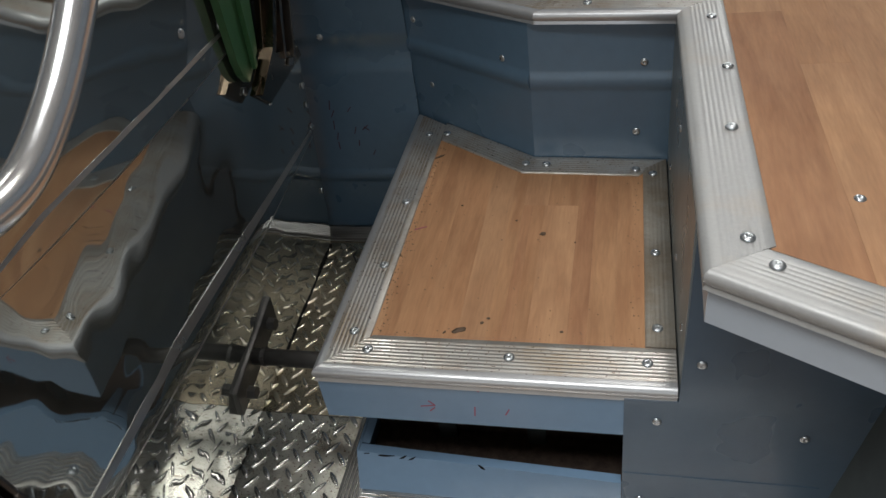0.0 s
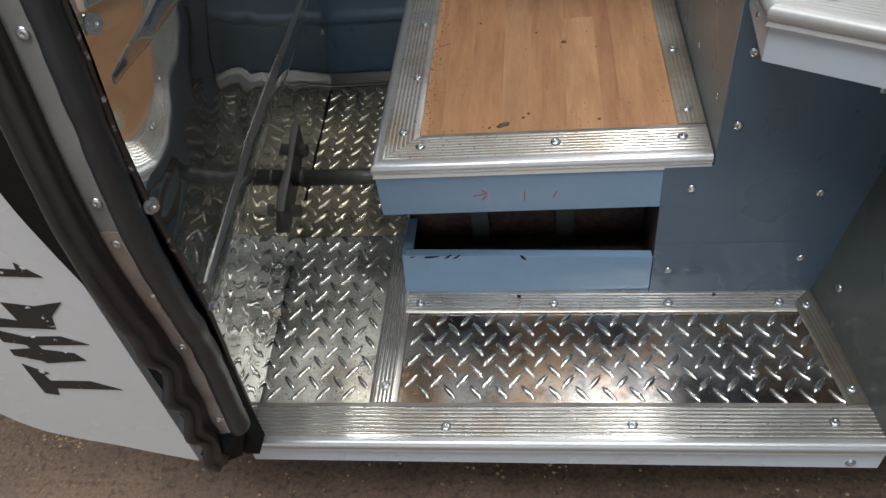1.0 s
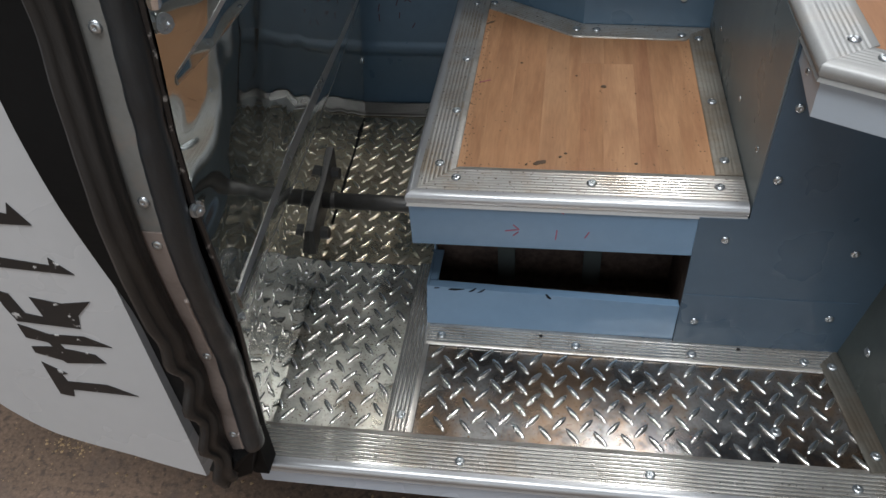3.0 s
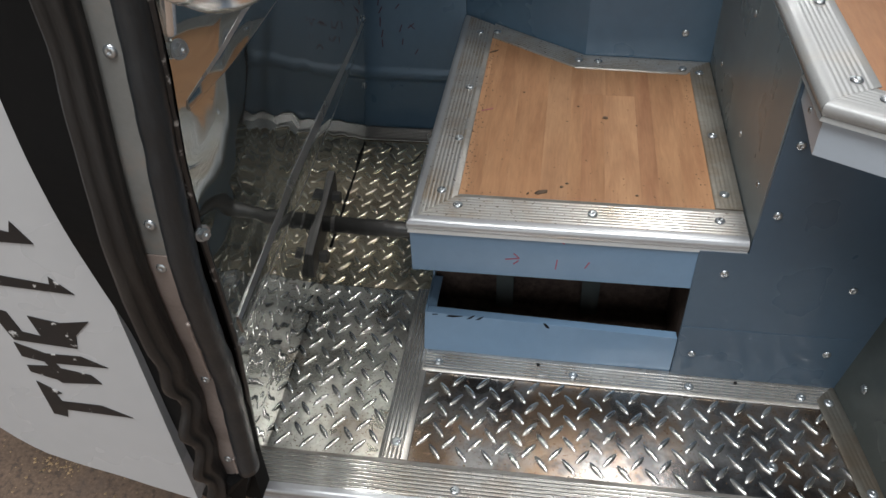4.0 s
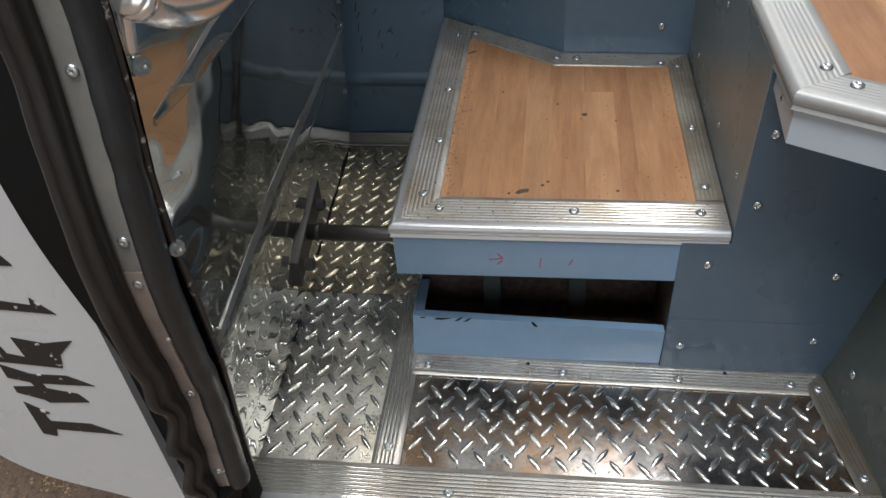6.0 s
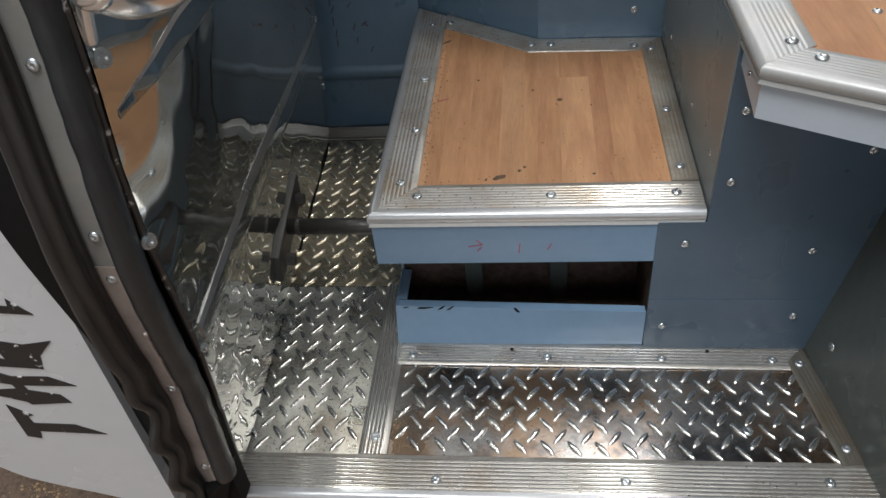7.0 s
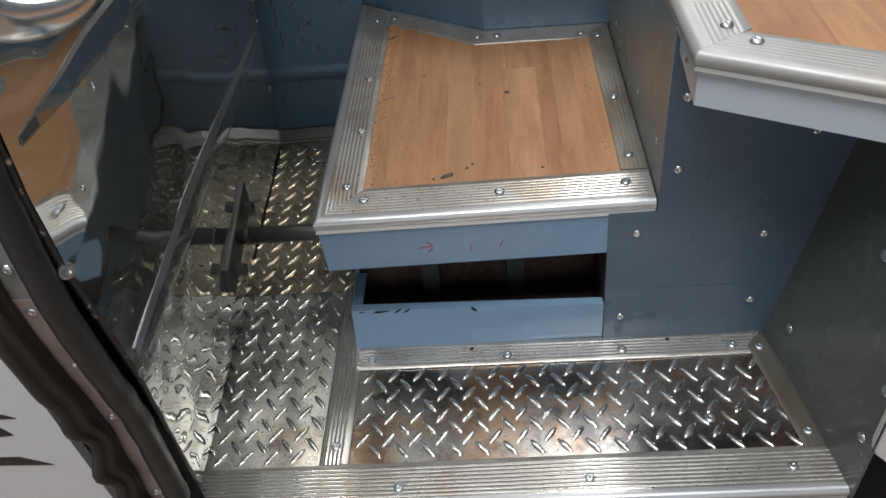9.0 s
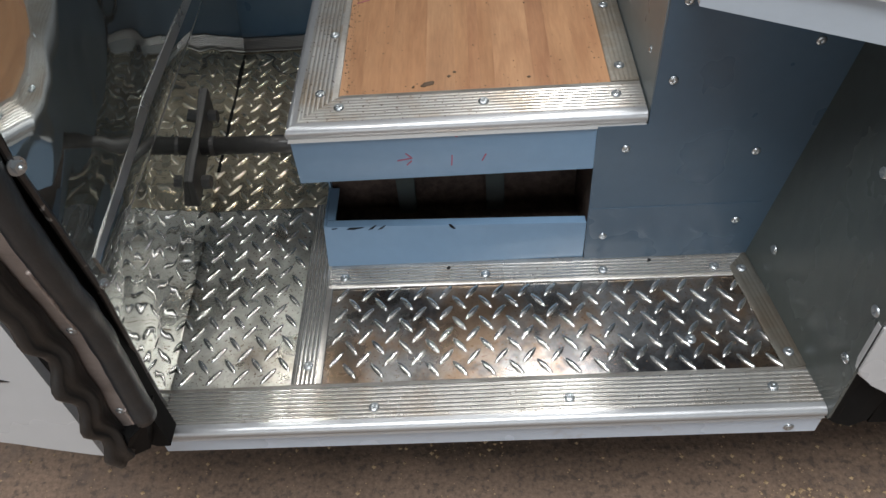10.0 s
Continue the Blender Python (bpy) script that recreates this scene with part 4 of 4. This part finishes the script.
M_BRONZE = material("brown_stained_steel", (0.16, 0.125, 0.09), 0.22, 1, 0.3, 30, 200, stain=(0.05, 0.045, 0.035), stain_amount=0.8, stain_scale=40)
side_plate("hinge_plate", [(0.453, 0.745), (0.493, 0.713), (0.628, 0.712), (0.618, 0.728), (0.582, 0.737), (0.519, 0.766)], 0.022, 0.030, M_BRONZE, "brown stained hinge plate")
side_plate("hinge_web", [(0.512, 0.764), (0.622, 0.722), (0.668, 1.0), (0.60, 1.0)], 0.016, 0.024, M_BRONZE, "dark steel channel web")
side_plate("hinge_flange", [(0.460, 0.742), (0.469, 0.736), (0.527, 0.765), (0.62, 0.93), (0.612, 0.94), (0.518, 0.773)], 0.020, 0.036, M_BRONZE)
side_plate("hinge_edge", [(0.556, 0.741), (0.561, 0.739), (0.590, 0.86), (0.584, 0.862), (0.566, 0.80)], 0.024, 0.034, M_BARE, "bright worn steel edge")
side_plate("hinge_edge", [(0.584, 0.730), (0.588, 0.729), (0.611, 0.84), (0.606, 0.842)], 0.024, 0.036, M_BARE, "bright worn steel edge")
side_plate("hinge_lug", [(0.566, 0.726), (0.580, 0.720), (0.588, 0.727), (0.573, 0.733)], 0.030, 0.033, M_BARE)
side_plate("green_post", [(0.466, 0.755), (0.452, 0.770), (0.443, 0.791), (0.430, 0.868), (0.405, 1.0), (0.53, 1.0), (0.510, 0.835), (0.505, 0.775)], 0.012, 0.021, M_GREEN, "dark green painted post")
side_plate("green_post_rib", [(0.478, 0.765), (0.484, 0.768), (0.478, 0.90), (0.462, 1.0), (0.450, 1.0), (0.468, 0.88)], 0.0212, 0.027, M_GREEN)

SEAL = [(0.36, 0.011, -0.022), (0.45, 0.0155, -0.028), (0.58, 0.0245, -0.030), (0.655, 0.031, -0.044), (0.73, 0.0385, -0.056), (0.80, 0.047, -0.060), (0.90, 0.0560, -0.055), (1.25, 0.075, -0.051)]


def seal_at(z):
    x, y = [sum(interp(SEAL, z + k * 0.012)[i] for k in (-2, -1, 0, 1, 2)) / 5 for i in (0, 1)]
    return x, y


def x_of(z):
    return seal_at(z)[0]


def sweep(name, z0, z1, section, mat, label, n=90, smooth=True):
    rings = []
    for k in range(n + 1):
        z = z0 + (z1 - z0) * k / n
        x, y = seal_at(z)
        rings.append([(x + sx, y + sy, z) for sx, sy in section(z)])
    return part(name, loft(rings), mat, door, label, smooth)


LIP = [(0.36, -0.018, -0.030), (0.45, -0.015, -0.036), (0.52, -0.014, -0.038), (0.65, -0.018, -0.031), (0.83, -0.026, -0.022), (1.2, -0.028, -0.020)]


def flat_seal(z):
    """The wide rubber lip, which stands forward and ripples towards its lower end."""
    rip = max(0, min(1, (0.66 - z) / 0.08)) * max(0, min(1, (z - 0.37) / 0.05))
    wave = math.sin(z * 2 * math.pi / 0.064 + 2.1 + 0.7 * noise.noise(Vector((z * 9, 4, 4))))
    ex, ey = interp(LIP, z)
    reach = 1 - 0.15 * rip * (0.5 + wave) + 0.05 * noise.noise(Vector((z * 24, 1, 1)))
    p = Vector((-0.0105, -0.004))
    d = Vector((ex, ey)) * reach - p
    n = Vector((-d.y, d.x)).normalized()
    bulge = 0.0055 + 0.0022 * rip * math.cos(z * 2 * math.pi / 0.064 + 2.1) + 0.001 * noise.noise(Vector((z * 14, 8, 2)))
    out = []
    for k in range(11):
        t = k / 10
        q = p + d * t + n * (bulge * math.sin(math.pi * t ** 0.8) + 0.0015 * math.sin(5 * math.pi * t))
        out.append((q.x, q.y))
    e, m = p + d - n * 0.004, p + d * 0.5 - n * 0.006
    return out + [(e.x, e.y), (m.x, m.y), (-0.018, 0.012), (-0.0105, 0.012)]


def round_seal(z):
    nick = 0.0012 * noise.noise(Vector((z * 45, 7, 3)))
    return [(0.0175 + (0.0098 + nick) * math.cos(a), -0.0045 + (0.0115 + nick) * math.sin(a)) for a in [2 * math.pi * k / 16 for k in range(16)]]


sweep("rubber_lip", 0.390, 1.2, flat_seal, M_LIP, "wide rippled rubber lip")
sweep("rubber_bead", 0.445, 1.2, round_seal, M_RUBBER, "round rubber bead")
M_STRIP_PINK = material("primed_strip", (0.27, 0.225, 0.205), 0.5, 0.2, 0.12, 20, 200, stain=(0.11, 0.085, 0.075), stain_amount=0.5, stain_scale=24)
sweep("retainer", 0.744, 1.2, lambda z: [(-0.014, -0.0045), (0.012, -0.0055), (0.012, 0.0), (-0.014, 0.002)], M_STRIP, "bare aluminium retaining strip", smooth=False)
ret = sweep("retainer", 0.430, 0.7435, lambda z: [(-0.012, -0.005), (0.012, -0.0065), (0.012, -0.002), (-0.012, 0.0)], M_STRIP_PINK, "dull pinkish retaining strip", smooth=False)
for z0, z1, sd in ((0.595, 0.675, 3), (0.448, 0.472, 8)):
    sweep("torn_edge", z0, z1, lambda z: [(0.0095 + 0.0022 * math.cos(a) * (0.5 + abs(noise.noise(Vector((z * 90, sd, 2))))), -0.0125 + 0.002 * math.sin(a)) for a in [math.pi * k / 4 for k in range(8)]],
          M_STRIP_PINK, "torn pale edge of the rubber", n=40)
for z in (0.459, 0.581, 0.731, 0.772, 0.894, 1.01):
    x, y = seal_at(z)
    screw((x - 0.0005, y - 0.0055, z), (0.05, -1, 0.1), ret, 0.75)
sweep("rubber_backing", 0.362, 1.2, lambda z: [(-0.0595 - x_of(z), 0.034), (-0.040, 0.020), (0.0, 0.006), (0.014, 0.006), (0.014, 0.03), (-0.0595 - x_of(z), 0.056)], M_DARK, "black rubber backing", smooth=False)
bm = loft([[(-0.036, -0.024, 0.372), (-0.012, -0.036, 0.374), (0.014, -0.028, 0.380), (0.014, -0.008, 0.380), (-0.036, -0.006, 0.372)],
           [(0.002, -0.036, 0.428), (0.018, -0.046, 0.432), (0.036, -0.040, 0.448), (0.036, -0.012, 0.448), (0.002, -0.010, 0.428)]])
part("seal_foot", bm, M_DARK, door, "folded rubber foot of the seal")


# grab handle with its clamp
path = smooth_path([(0.103, -0.062, 0.940), (0.111, -0.040, 0.922), (0.115, -0.002, 0.910), (0.117, 0.040, 0.912), (0.117, 0.085, 0.932), (0.116, 0.130, 0.962), (0.114, 0.175, 1.0), (0.11, 0.24, 1.07), (0.105, 0.32, 1.18)], 8)
handle = part("grab_handle", tube(path, 0.0125, 20), M_HANDLE, door, "curved chrome grab handle", True)
part("clamp_ring", tube([path[1], path[2], path[3]], 0.0140, 18), M_HANDLE, handle, smooth=True)
bm = tube([(0.097, -0.056, 0.940), (0.091, -0.051, 0.920), (0.085, -0.047, 0.900)], 0.0042, 14)
part("clamp_strut", bm, M_CHROME, handle)


def hex_bolt(at, normal, parent, r=0.007):
    bm = bmesh.new()
    bmesh.ops.create_cone(bm, cap_ends=True, segments=20, radius1=r * 1.45, radius2=r * 1.4, depth=r * 0.25, matrix=Matrix.Translation((0, 0, r * 0.12)))
    bmesh.ops.create_cone(bm, cap_ends=True, segments=6, radius1=r, radius2=r * 0.92, depth=r * 0.9, matrix=Matrix.Translation((0, 0, r * 0.7)))
    bmesh.ops.create_uvsphere(bm, u_segments=12, v_segments=6, radius=r * 0.42, matrix=Matrix.Translation((0, 0, r * 1.15)))
    q = Vector(normal).to_track_quat("Z", "Y").to_matrix().to_4x4()
    bmesh.ops.transform(bm, matrix=Matrix.Translation(at) @ q, verts=bm.verts)
    return part("hex_bolt", bm, M_ZINC, parent)


hex_bolt((0.087, -0.046, 0.889), (1, -0.5, 0.2), handle, 0.0042)
hex_bolt((0.0712, -0.0525, 0.758), (1, -0.6, 0.1), door, 0.0042)
hex_bolt((0.056, -0.019, 0.613), (1, -0.5, 0.1), door, 0.003)

# ---- door linkage: a tube from under the step to a bar bolted on the leaf ----
link = empty("door_linkage", "black steel linkage tube welded to a flat bar on the door", "linkage", at=(0.03, 0.35, 0.43))
part("tube", tube([(0.007, 0.318, 0.462), (0.10, 0.317, 0.462), (0.20, 0.315, 0.462)], 0.0105, 18), M_BLACK, link, smooth=True)
rings = []
for x, y, top in ((0.0125, 0.256, 0.464), (0.0085, 0.398, 0.490)):
    rings.append([(x - 0.002, y, top), (x + 0.0055, y, top - 0.002), (x + 0.004, y, top - 0.040), (x - 0.007, y, top - 0.040)])
b = loft(rings)
bmesh.ops.bevel(b, geom=b.edges[:], offset=0.001, segments=1, affect="EDGES")
flat = part("flat_bar", b, M_BLACK, link)
for x, y, z in ((0.0195, 0.372, 0.464), (0.0255, 0.276, 0.444)):
    bm = bmesh.new()
    bmesh.ops.create_cone(bm, cap_ends=True, segments=6, radius1=0.0085, radius2=0.008, depth=0.010)
    bmesh.ops.transform(bm, matrix=pose(x, y, z, 0, 90, 0), verts=bm.verts)
    part("bolt_head", bm, M_BLACK, flat)
part("weld_collar", tube([(0.0275, 0.318, 0.462), (0.0325, 0.318, 0.462)], 0.0120, 16), M_BLACK, link)

# ---- scraps on the entry floor ----
wire = smooth_path([(0.011, 0.672, 0.354), (0.030, 0.657, 0.355), (0.029, 0.642, 0.354), (0.050, 0.613, 0.355), (0.071, 0.619, 0.354), (0.083, 0.650, 0.354)], 6)
tagged(part("loose_wire", tube(wire, 0.0012, 6), M_BLACK, smooth=True), "thin black wire lying on the tread plate", "wire")
bm = prism([(0.085, 0.690), (0.094, 0.668), (0.110, 0.676), (0.122, 0.662), (0.139, 0.669), (0.146, 0.692), (0.12, 0.699)], FLOOR + 0.003, FLOOR + 0.006, 0.0012)
M_SEALANT = material("grey_sealant", (0.35, 0.36, 0.35), 0.7, 0, 0.15, 40, 200, 0.6, 150)
tagged(part("sealant_patch", bm, M_SEALANT), "crumpled pale grey sealant patch on the floor", "sealant")
for x, z, a, ln in ((0.010, 0.58, 80, 0.012), (0.012, 0.565, 60, 0.010), (0.010, 0.545, 85, 0.012), (0.012, 0.525, 75, 0.010), (0.011, 0.508, 90, 0.010), (0.040, 0.572, 50, 0.008),
                    (0.043, 0.535, 70, 0.010), (0.045, 0.512, 80, 0.008), (0.060, 0.540, 40, 0.010), (0.062, 0.538, -40, 0.008), (0.067, 0.495, 60, 0.008)):
    b = box(-ln / 2, ln / 2, -0.0003, 0.0002, -0.0006, 0.0006)
    bmesh.ops.transform(b, matrix=pose(x, 0.7318, z, 0, -a, 0) @ Matrix.Diagonal((1.3, 1, 1.3, 1)), verts=b.verts)
    part("marker_tick", b, M_MARK, wall_r)
# dust and crumbs along the edges of the step and floor
rng = random.Random(8)
bm = bmesh.new()
for k in range(900):
    r = rng.choice((0.0004, 0.0005, 0.0007, 0.001))
    m = rng.random()
    if m < 0.13:
        r *= 1.3
        x, y, z = 0.2 + abs(rng.gauss(0, 0.006)), rng.uniform(0.27, 0.64), ZW
    elif m < 0.2:
        x, y, z = rng.uniform(0.21, 0.47), 0.27 + abs(rng.gauss(0, 0.01)), ZW
    elif m < 0.26:
        x, y, z = 0.472 - abs(rng.gauss(0, 0.006)), rng.uniform(0.27, 0.56), ZW
    elif m < 0.36:
        x, y, z = rng.uniform(0.21, 0.47), rng.uniform(0.27, 0.55), ZW
    elif m < 0.7:
        x, y, z = rng.uniform(0.17, 0.62), rng.uniform(0.06, 0.18), FLOOR - 0.001
    else:
        x, y, z = rng.uniform(0.0, 0.13), rng.uniform(0.06, 0.66), FLOOR - 0.001
    c = Vector((x, y, z))
    vs = [bm.verts.new(c + r * Vector((dx * rng.uniform(0.6, 1.4), dy * rng.uniform(0.6, 1.4), dz))) for dx, dy, dz in ((1, 0, 0), (0, 1, 0), (-1, 0, 0), (0, -1, 0), (0, 0, 1.1))]
    for q in range(4):
        bm.faces.new((vs[q], vs[(q + 1) % 4], vs[4]))
M_DUST = material("dust_crumbs", (0.16, 0.10, 0.06), 0.9, 0, 0.6, 300, 900)
tagged(part("dust", bm, M_DUST), "fine brown crumbs along the step edges", "dust", kind="stuff")
